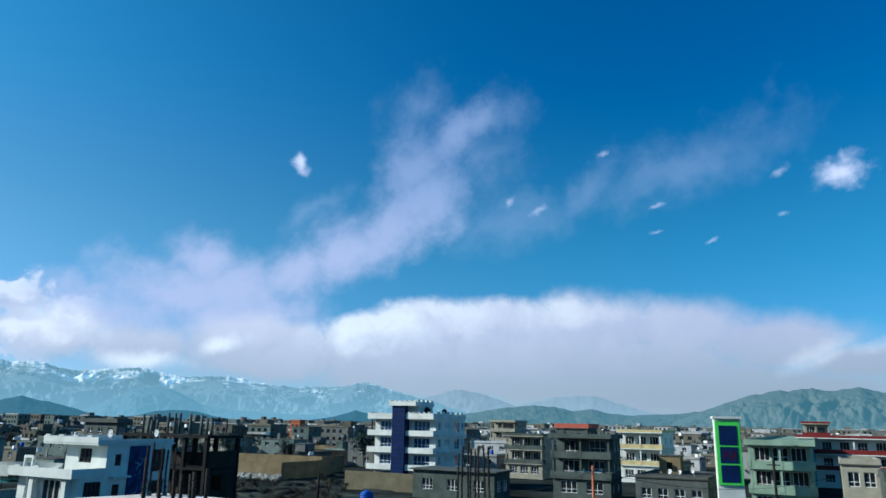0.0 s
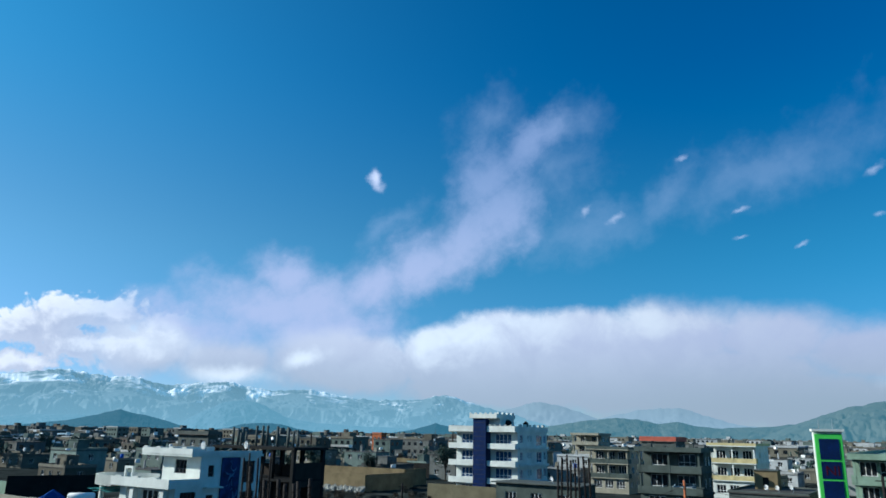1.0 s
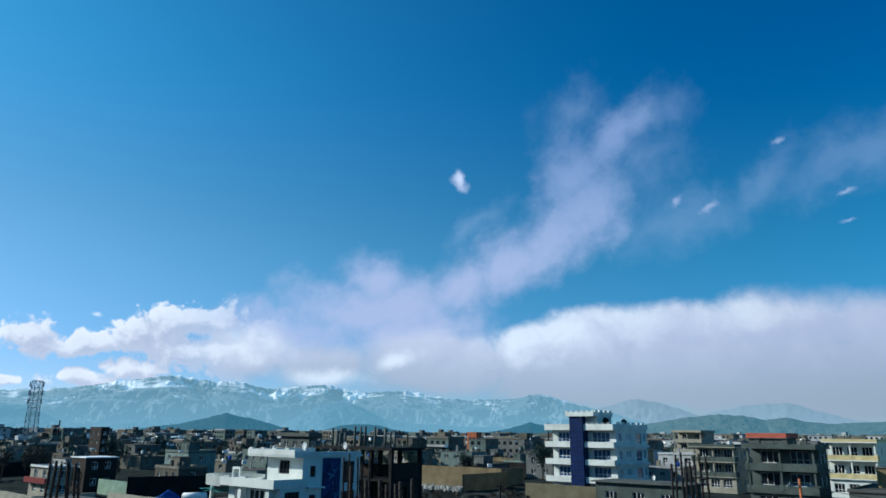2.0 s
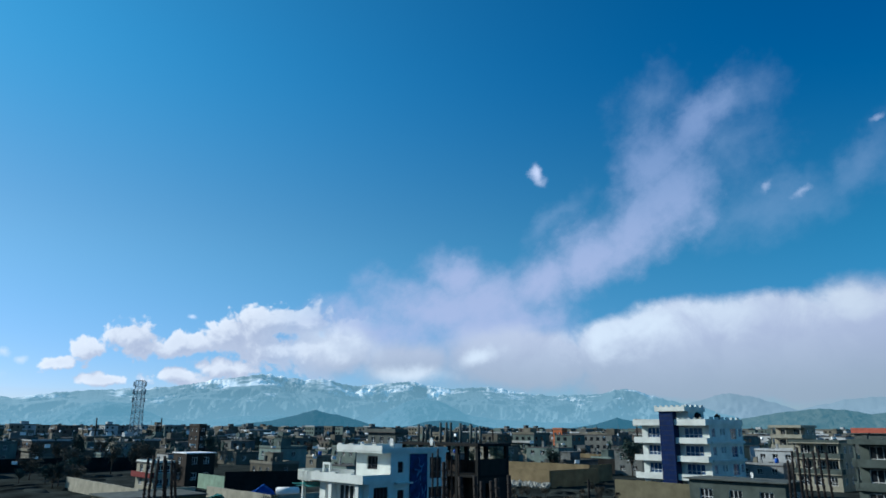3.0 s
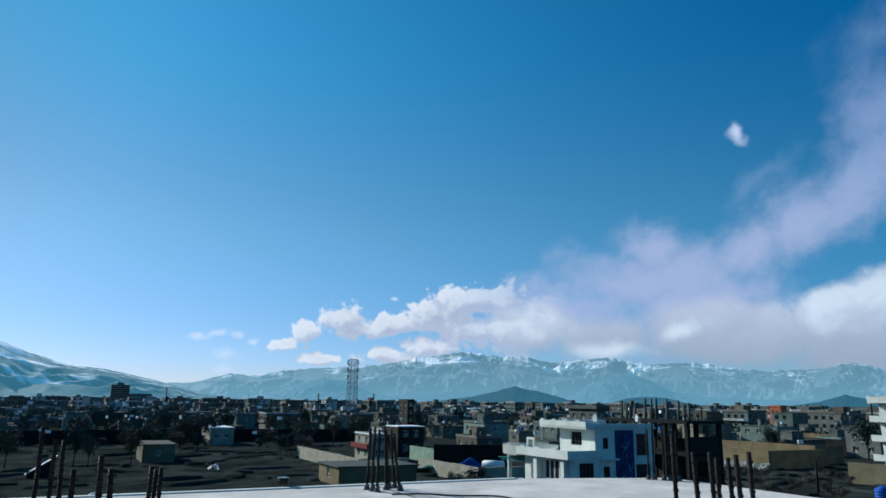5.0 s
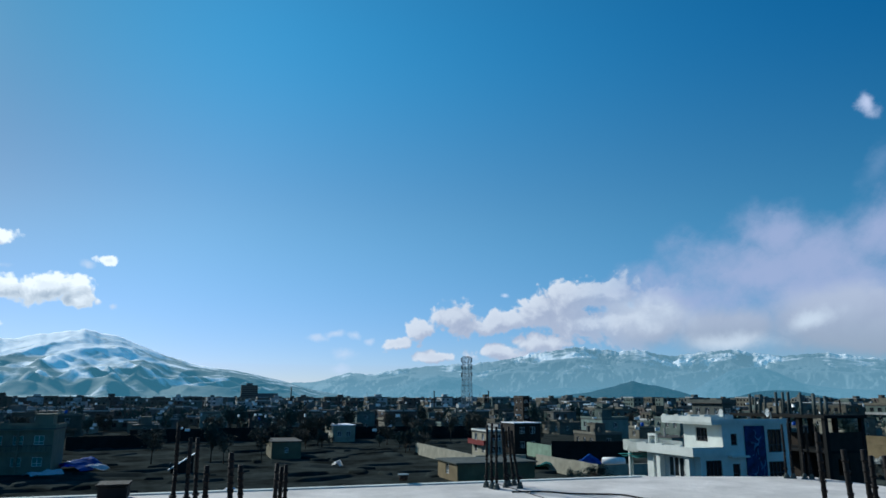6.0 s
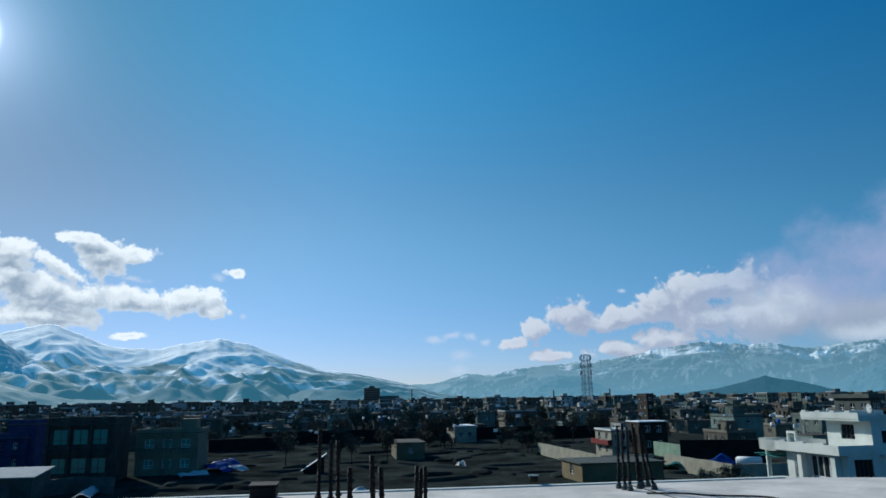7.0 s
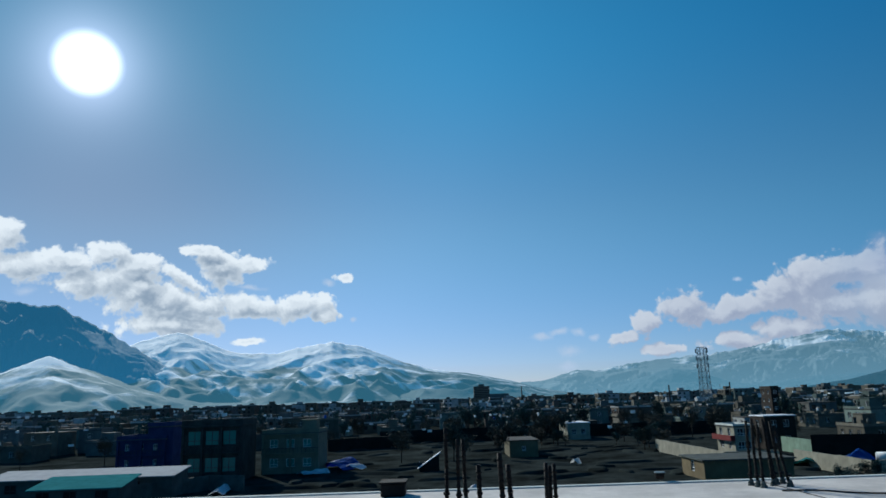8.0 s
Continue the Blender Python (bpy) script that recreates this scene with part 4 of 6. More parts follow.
for f in range(1, 4):
    for x0, x1 in ((-HW - 0.9, -HW + SX0 - 0.06), (-HW + SX1 + 0.06, 0.25)):
        bm = bmesh.new()
        box(bm, x0, x1, -1.5, -0.02, f * FL - 0.18, f * FL)
        box(bm, x0, x1, -1.5, -1.36, f * FL, f * FL + 0.85)
        box(bm, x0, x0 + 0.14, -1.36, -0.02, f * FL, f * FL + 0.85), box(bm, x1 - 0.14, x1, -1.36, -0.02, f * FL, f * FL + 0.85)
        part("balcony", bm, WHITE, hotel)
    bm = bmesh.new()
    box(bm, 0.02, 0.5, 0.0, HD, f * FL - 0.18, f * FL + 0.25)
    part("floor_band", bm, WHITE, hotel)
bm = bmesh.new()
box(bm, -HW + SX0, -HW + SX1, -1.9, -0.02, 0, HH + 2.3)
strip = part("stair_strip", bm, NAVY, hotel, "navy blue glazed stair strip")
for k in range(17):
    bm = bmesh.new()
    box(bm, -HW + SX0 - 0.02, -HW + SX1 + 0.02, -1.94, -1.905, 0.3 + k * 0.86, 0.36 + k * 0.86)
    part("glazing_bar", bm, DARKFRAME, strip)
bm = bmesh.new()
box(bm, -HW + SX0 - 0.6, -HW + SX1 + 2.6, -2.3, 5.2, HH + 2.3, HH + 3.1), box(bm, -HW + SX1 + 0.02, -HW + SX1 + 2.4, -0.6, 5, HH + 0.2, HH + 2.3)
for k in range(4):
    box(bm, -HW + SX1 + 2.25, -HW + SX1 + 2.62, -1.6 + k * 1.8, -0.7 + k * 1.8, HH + 3.1, HH + 3.45)
for k in range(6):
    box(bm, -HW + SX0 - 0.6 + k * 1.1, -HW + SX0 - 0.1 + k * 1.1, -2.32, -2.05, HH + 3.1, HH + 3.35)
part("stair_head", bm, WHITE, hotel)
for k, (x, y, r, z) in enumerate(((-3.2, 2.2, 0.7, 1.9), (-1.8, 7.0, 0.55, 1.7))):
    o = thing("water_tank", hotel.matrix_basis @ pose(x, y, HH + 0.2), "dark round water tank on the flat roof", "water tank", "roof tanks")
    bm = bmesh.new()
    rod(bm, (0, 0, 0), (0, 0, z - 0.3), r, r, 16), rod(bm, (0, 0, z - 0.3), (0, 0, z), r, r * 0.35, 16)
    part("body", bm, STEEL, o)
    bm = bmesh.new()
    rod(bm, (0, 0, z + 0.002), (0, 0, z + 0.1), r * 0.38, r * 0.38, 12)
    part("lid", bm, MAST, o)

# white villa with a roof terrace and a tall blue panel
villa = thing("villa", at_corner(25.9, 62.0), "white two-tone villa with terrace and tall blue patterned panel", "villa")
VW, VD, VT, VH = 7.2, 8.6, 7.1, 9.5
holes = {"front": [(0.9, 1.9, 4.6, 6.9), (2.9, 5.7, 4.6, 6.9)], "right": [(0.5, 2.0, 4.6, 6.8), (3.0, 3.7, 5.4, 6.5), (6.5, 8.1, 5.3, 6.6), (3.0, 3.6, 7.9, 8.8), (6.6, 8.0, 7.3, 9.1)], "left": []}
shell(villa, VW, VD, VT, WHITE, {"front": holes["front"], "right": [h for h in holes["right"] if h[3] < VT]})
inner(villa, VW, VD, VT)
bm = bmesh.new()
up = {"front": [(1.6, 3.1, 8.1, 9.2)], "right": [(h[0] - 2.2, h[1] - 2.2, h[2], h[3]) for h in holes["right"] if h[3] > VT]}
facade(bm, 0, 4.9, VT, VH, up["front"], pose(-4.9, 2.2, 0)), facade(bm, 0, VD - 2.2, VT, VH, up["right"], pose(0, 2.2, 0, 0, 0, 90))
facade(bm, 0, VD - 2.2, VT, VH, [], pose(-4.9, VD, 0, 0, 0, -90)), facade(bm, 0, 4.9, VT, VH, [], pose(0, VD, 0, 0, 0, 180))
part("upper_wall", bm, WHITE, villa)
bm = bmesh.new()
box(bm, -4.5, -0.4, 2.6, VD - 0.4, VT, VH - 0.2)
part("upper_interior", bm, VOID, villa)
for hole in holes["front"]:
    set_window(villa, SIDES["front"](VW, VD), hole, 4, FRAME, GLASS)
for hole in holes["right"]:
    if hole[3] < VT:
        set_window(villa, SIDES["right"](VW, VD), hole, 4 if hole[1] - hole[0] > 1 else 1, DARKFRAME, GLASS)
for hole in up["front"]:
    set_window(villa, pose(-4.9, 2.2, 0), hole, 3, DARKFRAME, GLASS)
for hole in up["right"]:
    set_window(villa, pose(0, 2.2, 0, 0, 0, 90), hole, 3 if hole[1] - hole[0] > 1 else 1, DARKFRAME, GLASS)
bm = bmesh.new()
box(bm, -6.5, 0.12, 1.2, VD + 0.2, VH, VH + 0.15)
box(bm, -6.5, 0.14, 1.15, 1.35, VH + 0.15, VH + 0.62), box(bm, -6.52, -6.3, 1.35, VD, VH + 0.15, VH + 0.62), box(bm, -0.05, 0.14, 1.35, VD, VH + 0.15, VH + 0.45)
for k in (0.2, 1.9, 3.6, 5.3):
    box(bm, -6.5 + k, -6.5 + k + 0.55, 1.13, 1.37, VH + 0.62, VH + 0.74)
part("roof", bm, WHITE, villa)
bm = bmesh.new()
box(bm, -VW - 0.3, 0.12, -0.7, 2.3, VT, VT + 0.15)
box(bm, -VW - 0.3, 0.14, -0.75, -0.55, VT + 0.0, VT + 0.7), box(bm, -0.06, 0.14, -0.55, 2.2, VT + 0.15, VT + 0.7)
for k in (0.3, 2.6, 5.0):
    box(bm, -VW + k, -VW + k + 0.8, -0.77, -0.53, VT + 0.7, VT + 0.8)
part("terrace", bm, WHITE, villa)
# rounded balcony on its column, at the terrace's far end
bm = bmesh.new()
cx, cy, r = -VW - 0.3, 1.6, 2.3
ring = []
for k in range(17):
    a = radians(270 - k * 180 / 16)
    ring.append((cx + r * 2.1 * math.cos(a), cy + r * math.sin(a)))
lo = [bm.verts.new((x, y, VT - 0.15)) for x, y in ring]
hi = [bm.verts.new((x, y, VT + 0.7)) for x, y in ring]
for k in range(16):
    bm.faces.new((lo[k + 1], lo[k], hi[k], hi[k + 1])).smooth = True
bmesh.ops.solidify(bm, geom=bm.faces[:], thickness=-0.15)
for f in bm.faces:
    f.smooth = False
bmesh.ops.recalc_face_normals(bm, faces=bm.faces[:])
bm.faces.new([bm.verts.new((x, y, VT + 0.02)) for x, y in ring][::-1])
bm.faces.new([bm.verts.new((x, y, VT - 0.14)) for x, y in ring])
part("rounded_balcony", bm, WHITE, villa)
bm = bmesh.new()
rod(bm, (cx - 3.9, cy - 0.6, -0.3), (cx - 3.9, cy - 0.6, VT - 0.14), 0.2, n=12)
part("column", bm, WHITE, villa)
bm = bmesh.new()
box(bm, 0.02, 0.14, 4.3, 6.2, 0, VH - 0.1)
panel = part("patterned_panel", bm, ART, villa, "tall dark blue panel with pale swirls")
rnd = random.Random(5)
for k in range(26):
    bm = bmesh.new()
    y, z, s = 4.55 + rnd.random() * 1.35, 3.6 + k * 0.21, rnd.uniform(0.12, 0.34)
    a0, sweep, wide = rnd.uniform(0, 6.28), rnd.uniform(1.5, 3.4), rnd.uniform(0.2, 0.5)
    outer = [(a0 + sweep * i / 7, s * (1 + 0.25 * rnd.random())) for i in range(8)]
    ring = outer + [(a, r * (1 - wide * math.sin(math.pi * (i + 0.5) / 8))) for i, (a, r) in reversed(list(enumerate(outer)))]
    bm.faces.new([bm.verts.new((0.146, y + r * math.cos(a), z + 1.3 * r * math.sin(a))) for a, r in ring])
    bmesh.ops.solidify(bm, geom=bm.faces[:], thickness=0.004)
    part("swirl", bm, ARTLIGHT, panel)
bm = bmesh.new()
box(bm, 0.02, 0.5, 2.6, 4.3, VT - 0.1, VT + 0.04)
part("canopy", bm, WHITE, villa)
bm = bmesh.new()
for x0, x1, z0, z1 in ((-VW - 2.6, -VW - 2.45, 0.02, 1.35), (-VW - 1.55, -VW - 1.4, 0.02, 1.35), (-VW - 2.45, -VW - 1.55, 1.15, 1.35), (-VW - 2.45, -VW - 1.55, 0.02, 0.2)):
    box(bm, x0, x1, 1.9, 2.1, VT + z0, VT + z1)
part("terrace_frame", bm, WHITE, villa, "white open frame on the terrace")
bm = bmesh.new()
for k in range(7):
    a = -VW - 4.2 + k * 0.55
    z = VT - 0.55 - 0.15 * math.sin(k * 1.7)
    box(bm, a, a + 0.545, -0.3 + 0.1 * math.sin(k), 2.0, z, z + 0.04)
part("awning", bm, TEAL, villa, "teal cloth awning under the balcony")
bm = bmesh.new()
box(bm, -VW - 1.3, -VW - 0.05, -0.9, 0.4, 4.0, 4.9)
part("porch_parapet", bm, WHITE, villa)
for x in (-VW + 2.3, -VW + 6.2):
    bm = bmesh.new()
    box(bm, x - 0.25, x + 0.25, -0.5, -0.02, 0, VT)
    part("pilaster", bm, WHITE, villa)
p = villa.matrix_basis
dish(p @ pose(-0.4, 3.2, VH + 0.15, 0, 0, -70), 0.36)
dish(p @ pose(-0.6, 8.0, VH + 0.15, 0, 0, -70), 0.36)

# ---------------------------------------------------------------- houses round the open ground
terrace_house(-8.8, -13.1, -13.9, 124, 3, 3.3, GREYGREEN, GREYGREEN, "grey-green rendered house with deep balconies", cols=2, win=(2.8, 1.9), top_back=0.9)
plain_house(2.0, -4.3, -5.5, 116, 4.3, GREYGREEN, "low grey-green school block with white windows", 1, 3, 2, win=(2.0, 1.7), bars=3, par=0.0, out=0.5, roofmat=CEMENT, name="school_block", category="school building")
terrace_house(-5.2, -8.0, -8.9, 170, 3, 3.1, CREAM, GREYGREEN, "beige house with recessed balcony bays", cols=3)
terrace_house(-13.9, -16.9, -17.8, 168, 3, 3.55, WHITE, YELLOW, "white house with yellow balustrades", cols=3)
plain_house(-14.9, -20.0, -20.9, 116, 4.2, CEMENT, "low cement house with white framed windows", 1, 4, 1, win=(1.5, 1.5), par=0.25)
terrace_house(-22.9, -27.0, -27.9, 112, 3, 3.25, PALEGREEN, PALEGREEN, "pale green house with wide balconies", cols=3, win=(2.0, 1.9))
plain_house(-28.7, -31.0, -31.4, 108, 7.4, CREAM, "cream house with tall narrow windows", 2, 2, 2, win=(1.3, 1.8))
plain_house(-31.2, -37, None, 100, 6.2, GREYGREEN, "grey rendered house with dark windows", 2, 4, 2)
terrace_house(-26.2, -33, None, 182, 3, 3.4, WHITE, MAROON, "long white block with maroon bands", cols=6)
plain_house(-9.1, -11.5, -12.2, 225, 11.0, CEMENT, "house with red sheet-clad penthouse", 3, 2, 2, trim=REDROOF, par=1.3, out=0.5)
terrace_house(-4.0, -5.9, -6.8, 250, 4, 3.2, CREAM, CREAM, "tall beige house among lower roofs", cols=2, top_back=1.5)
terrace_house(-26.6, -28.2, -28.8, 225, 4, 3.4, CREAM, MAROON, "tall house with a maroon penthouse band", cols=2, top_back=1.5)
plain_house(26.0, 23.9, 23.2, 175, 10.6, CEMENT, "grey tiered house with a wide roof", 3, 3, 2, band=True, out=0.6)
plain_house(39.3, 38.6, 38.1, 300, 12.0, BROWN, "tall brown brick house", 4, 2, 2)
plain_house(11.6, 10.9, 10.5, 350, 11.5, ORANGE, "orange house on the skyline", 3, 2, 2)
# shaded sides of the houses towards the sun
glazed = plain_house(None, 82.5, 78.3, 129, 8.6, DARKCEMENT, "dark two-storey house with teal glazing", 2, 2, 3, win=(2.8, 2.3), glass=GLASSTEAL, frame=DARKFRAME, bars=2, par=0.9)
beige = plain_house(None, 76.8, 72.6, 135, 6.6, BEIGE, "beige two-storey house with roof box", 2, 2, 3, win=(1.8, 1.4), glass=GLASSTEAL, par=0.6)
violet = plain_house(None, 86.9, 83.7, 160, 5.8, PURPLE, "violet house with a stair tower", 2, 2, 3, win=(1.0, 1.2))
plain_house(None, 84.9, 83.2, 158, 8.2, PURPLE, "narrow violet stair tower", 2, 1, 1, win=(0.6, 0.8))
plain_house(None, 41.4, 40.1, 150, 4.8, CREAM, "small pale house with a maroon roof band", 2, 2, 2, trim=WHITE, band=True, bandmat=MAROON, par=0.35)
plain_house(40.2, 39.3, 37.3, 163, 6.2, BROWN, "plain brown brick house with snow along its edge", 2, 1, 2, roofmat=SNOW, par=0.0)
plain_house(45.2, 43.7, 37.8, 106, 2.4, MUD, "low mud shed with a flat grey roof", 1, 1, 0, roofmat=CEMENT, par=0.0, out=0.25, name="shed", category="shed")
plain_house(58.3, 57.9, 55.7, 152, 2.9, OLIVE, "small dun hut in the field", 1, 1, 1, par=0.0, win=(0.9, 1.0), name="hut", category="hut")
plain_house(54.0, 53.4, 51.7, 205, 4.2, CREAM, "pale hut with a white roof edge", 1, 1, 2, roofmat=SNOW, par=0.0, name="hut", category="hut")




def dress_side(ob, length, h, floors, material, posts, box_at=None):
    """Floor bands, posts and a roof room for the shaded long side of a house."""
    for f in range(1, floors + 1):
        bm = bmesh.new()
        box(bm, 0.02, 0.55, -0.1, length + 0.1, f * h / floors - 0.16, f * h / floors + 0.06)
        part("floor_band", bm, material, ob)
        if f < floors:
            bm = bmesh.new()
            box(bm, 0.45, 0.53, 0.1, length - 0.1, f * h / floors + 0.85, f * h / floors + 0.92)
            n = int(length / 0.7)
            for k in range(n + 1):
                y = 0.1 + (length - 0.3) * k / n
                box(bm, 0.46, 0.52, y, y + 0.06, f * h / floors + 0.062, f * h / floors + 0.85)
            part("railing", bm, DARKFRAME, ob)
    for k in range(posts):
        bm = bmesh.new()
        y = (length - 0.4) * k / (posts - 1)
        box(bm, 0.025, 0.42, y, y + 0.4, -0.4, h - 0.17)
        part("post", bm, material, ob)
    if box_at:
        y0, y1, top = box_at
        bm = bmesh.new()
        box(bm, -3.6, -0.3, y0, y1, h + 0.185, h + top), box(bm, -3.8, -0.1, y0 - 0.2, y1 + 0.2, h + top, h + top + 0.14)
        part("roof_room", bm, material, ob)


def side_length(d, az, right):
    g, q = radians(GRID), polar(az, d)
    return reach(q, (-math.sin(g), math.cos(g)), right)


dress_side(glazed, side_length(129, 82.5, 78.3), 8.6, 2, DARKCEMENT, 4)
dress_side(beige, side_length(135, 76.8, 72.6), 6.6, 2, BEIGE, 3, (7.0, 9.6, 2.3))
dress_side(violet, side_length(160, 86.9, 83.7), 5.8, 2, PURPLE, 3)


def yard_wall(points, h, material, label):
    """A free-standing wall along (bearing, distance) points."""
    p0 = polar(*points[0])
    ob = thing("yard_wall", pose(p0.x, p0.y, 0), label, "wall", "yard walls")
    for a, b in zip(points, points[1:]):
        u, v = polar(*a) - p0, polar(*b) - p0
        length, turn = (v - u).length, math.atan2(v.y - u.y, v.x - u.x)
        bm = bmesh.new()
        n = max(1, int(length / 4))
        for k in range(n):
            x0, x1 = length * k / n, length * (k + 1) / n
            dz = 0.12 * noise.noise(Vector((k * 0.7, a[0], a[1])))
            box(bm, x0 + 0.004, x1 - 0.004, -0.2, 0.2, -0.6, h + dz)
        w = part("wall_run", bm, material, ob)
        w.matrix_basis = Matrix.Translation(u) @ Matrix.Rotation(turn, 4, "Z")
    return ob


def grid_wall(left, az, right, d, h, material, label):
    """A wall that turns a corner on the street grid, seen between the bearings left and right."""
    g, p = radians(GRID), polar(az, d)
    ends = [(az, d)]
    for way, b in (((-math.cos(g), -math.sin(g)), left), ((-math.sin(g), math.cos(g)), right)):
        if b is not None:
            r = reach(p, way, b)
            e = p + Vector((way[0] * r, way[1] * r, 0))
            ends.insert(0 if b == left else len(ends), (math.degrees(math.atan2(-e.x, e.y)), e.length))
    return yard_wall(ends, h, material, label)


grid_wall(7.2, 1.2, None, 128, 3.0, OLIVE, "pale plastered wall before the apartment block")
grid_wall(16.2, 12.0, 8.4, 156, 3.3, MUD, "mud wall of a roofless compound")
grid_wall(15.6, 9.0, 7.4, 176, 3.6, MUD, "mud wall of a second compound")
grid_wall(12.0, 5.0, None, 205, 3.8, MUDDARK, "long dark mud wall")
grid_wall(13.5, 4.6, None, 232, 4.0, MUD, "pale mud wall behind the compounds")
grid_wall(46.9, 42.2, 38.5, 126, 2.1, CREAM, "low pale wall across the field")
grid_wall(37.6, 33.0, 29.0, 113, 2.0, CREAM, "low pale garden wall")
grid_wall(38.3, 36.2, None, 148, 2.4, PALEGREEN, "short pale green wall")
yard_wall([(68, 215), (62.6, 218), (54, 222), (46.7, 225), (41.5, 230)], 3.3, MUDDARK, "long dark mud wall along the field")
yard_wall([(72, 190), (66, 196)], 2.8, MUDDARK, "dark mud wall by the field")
yard_wall([(86, 108), (80.5, 116), (78.0, 112)], 1.8, CEMENT, "low cement wall by the shed")

# pale rubble heaped along the foot of the compound's wall
rnd = random.Random(9)
rubble = bmesh.new()
g, foot = radians(GRID), polar(12.0, 155.2)
run = reach(foot, (-math.cos(g), -math.sin(g)), 16.2)
for k in range(420):
    f, out, size = rnd.random() * run, abs(rnd.gauss(0, 0.8)), rnd.uniform(0.12, 0.42)
    c = foot + Vector((-math.cos(g) * f + math.sin(g) * out, -math.sin(g) * f - math.cos(g) * out, max(0, 0.85 - out * 0.5) * rnd.random()))
    ball = bmesh.ops.create_icosphere(rubble, subdivisions=1, radius=size, matrix=Matrix.Translation(c))
    for v in ball["verts"]:
        v.co += Vector((rnd.uniform(-1, 1), rnd.uniform(-1, 1), rnd.uniform(-1, 0.6))) * size * 0.3
RUBBLE = paint("pale broken stone", (0.40, 0.40, 0.36), stain=0.5, size=0.7)
tagged(new("rubble", mesh_of("rubble", rubble, RUBBLE)), "pale broken stones heaped along the mud wall", "rubble", kind="stuff")
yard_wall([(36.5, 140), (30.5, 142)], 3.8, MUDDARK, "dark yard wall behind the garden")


SHEDROOF = paint("dull pale sheet roofing", (0.34, 0.37, 0.40), rough=0.9, stain=0.15, bump=0.1)


grid_wall(-21.0, -26.5, None, 98, 2.6, WHITE, "white yard wall below the sign tower")
p = polar(-27.2, 97)
gate = thing("metal_gate", pose(p.x, p.y, 0, 0, 0, GRID), "closed maroon sheet metal gate", "gate")
for k in range(2):
    bm = bmesh.new()
    box(bm, -1.6 + k * 1.62, -0.02 + k * 1.62, -0.05, 0.05, 0, 2.5)
    part("leaf", bm, MAROON, gate)
for az_v, d_v, z_v in ((-14.6, 172, 10.68), (-15.4, 173, 10.68), (-16.3, 171, 10.68), (-9.6, 127, 9.92), (-11.4, 126, 9.92), (-12.6, 127, 9.92)):
    q = polar(az_v, d_v + 3, z_v)
    vent(pose(q.x, q.y, q.z, 0, 0, GRID))
for az_v, d_v, z_v, s_v in ((-17.6, 119, 4.4, 0.38), (-18.3, 118.5, 4.4, 0.34), (-19.2, 121, 4.4, 0.32), (-2.5, 119, 4.5, 0.4)):
    q = polar(az_v, d_v, z_v)
    dish(pose(q.x, q.y, q.z, 0, 0, -60), s_v)
q = polar(-18.2, 126)
hut = thing("roof_room", pose(q.x, q.y, 0, 0, 0, GRID), "tan plastered room with a flat roof", "outbuilding")
bm = bmesh.new()
facade(bm, 0, 3.4, -0.5, 7.2, [(1.2, 2.1, 4.9, 6.2)], pose(-3.4, 0, 0)), facade(bm, 0, 3, -0.5, 7.2, [], pose(0, 0, 0, 0, 0, 90)), facade(bm, 0, 3.4, -0.5, 7.2, [], pose(0, 3, 0, 0, 0, 180)), facade(bm, 0, 3, -0.5, 7.2, [], pose(-3.4, 3, 0, 0, 0, -90))
part("wall", bm, MUD, hut)
bm = bmesh.new()
box(bm, -3.6, 0.2, -0.2, 3.2, 7.2, 7.35)
part("roof", bm, CEMENT, hut)
bm = bmesh.new()
box(bm, -3.0, -0.4, 0.4, 2.6, 0, 7.0)
part("interior", bm, VOID, hut)


def pitched(name, az, d, turn, w, depth, h, rise, wall_mat, roof_mat, label):
    """A long shed with a low single-pitch sheet roof."""
    q = polar(az, d)
    ob = thing(name, pose(q.x, q.y, 0, 0, 0, turn), label, "shed")
    bm = bmesh.new()
    vs = [bm.verts.new(v) for v in ((-w, 0, -0.5), (0, 0, -0.5), (0, depth, -0.5), (-w, depth, -0.5), (-w, 0, h), (0, 0, h), (0, depth, h + rise), (-w, depth, h + rise))]
    for f in ((0, 1, 5, 4), (1, 2, 6, 5), (2, 3, 7, 6), (3, 0, 4, 7)):
        bm.faces.new([vs[i] for i in f])
    part("wall", bm, wall_mat, ob)
    bm = bmesh.new()
    o = 0.35
    k = rise / depth
    lo = [bm.verts.new(v) for v in ((-w - o, -o, h - o * k + 0.02), (o, -o, h - o * k + 0.02), (o, depth + o, h + rise + o * k + 0.02), (-w - o, depth + o, h + rise + o * k + 0.02))]
    hi = [bm.verts.new(v.co + Vector((0, 0, 0.14))) for v in lo]
    bm.faces.new(lo[::-1]), bm.faces.new(hi)
    for i in range(4):
        bm.faces.new((lo[i], lo[(i + 1) % 4], hi[(i + 1) % 4], hi[i]))
    part("roof", bm, roof_mat, ob)
    for x in (-w * 0.2, -w * 0.55, -w * 0.85):
        f, g = window_meshes(1.6, 1.2, 2, DARKFRAME, GLASS)
        wdw = part("window", f, None, ob)
        wdw.matrix_basis = pose(x, -0.02, h * 0.35)
        part("pane", g, None, wdw)
    return ob


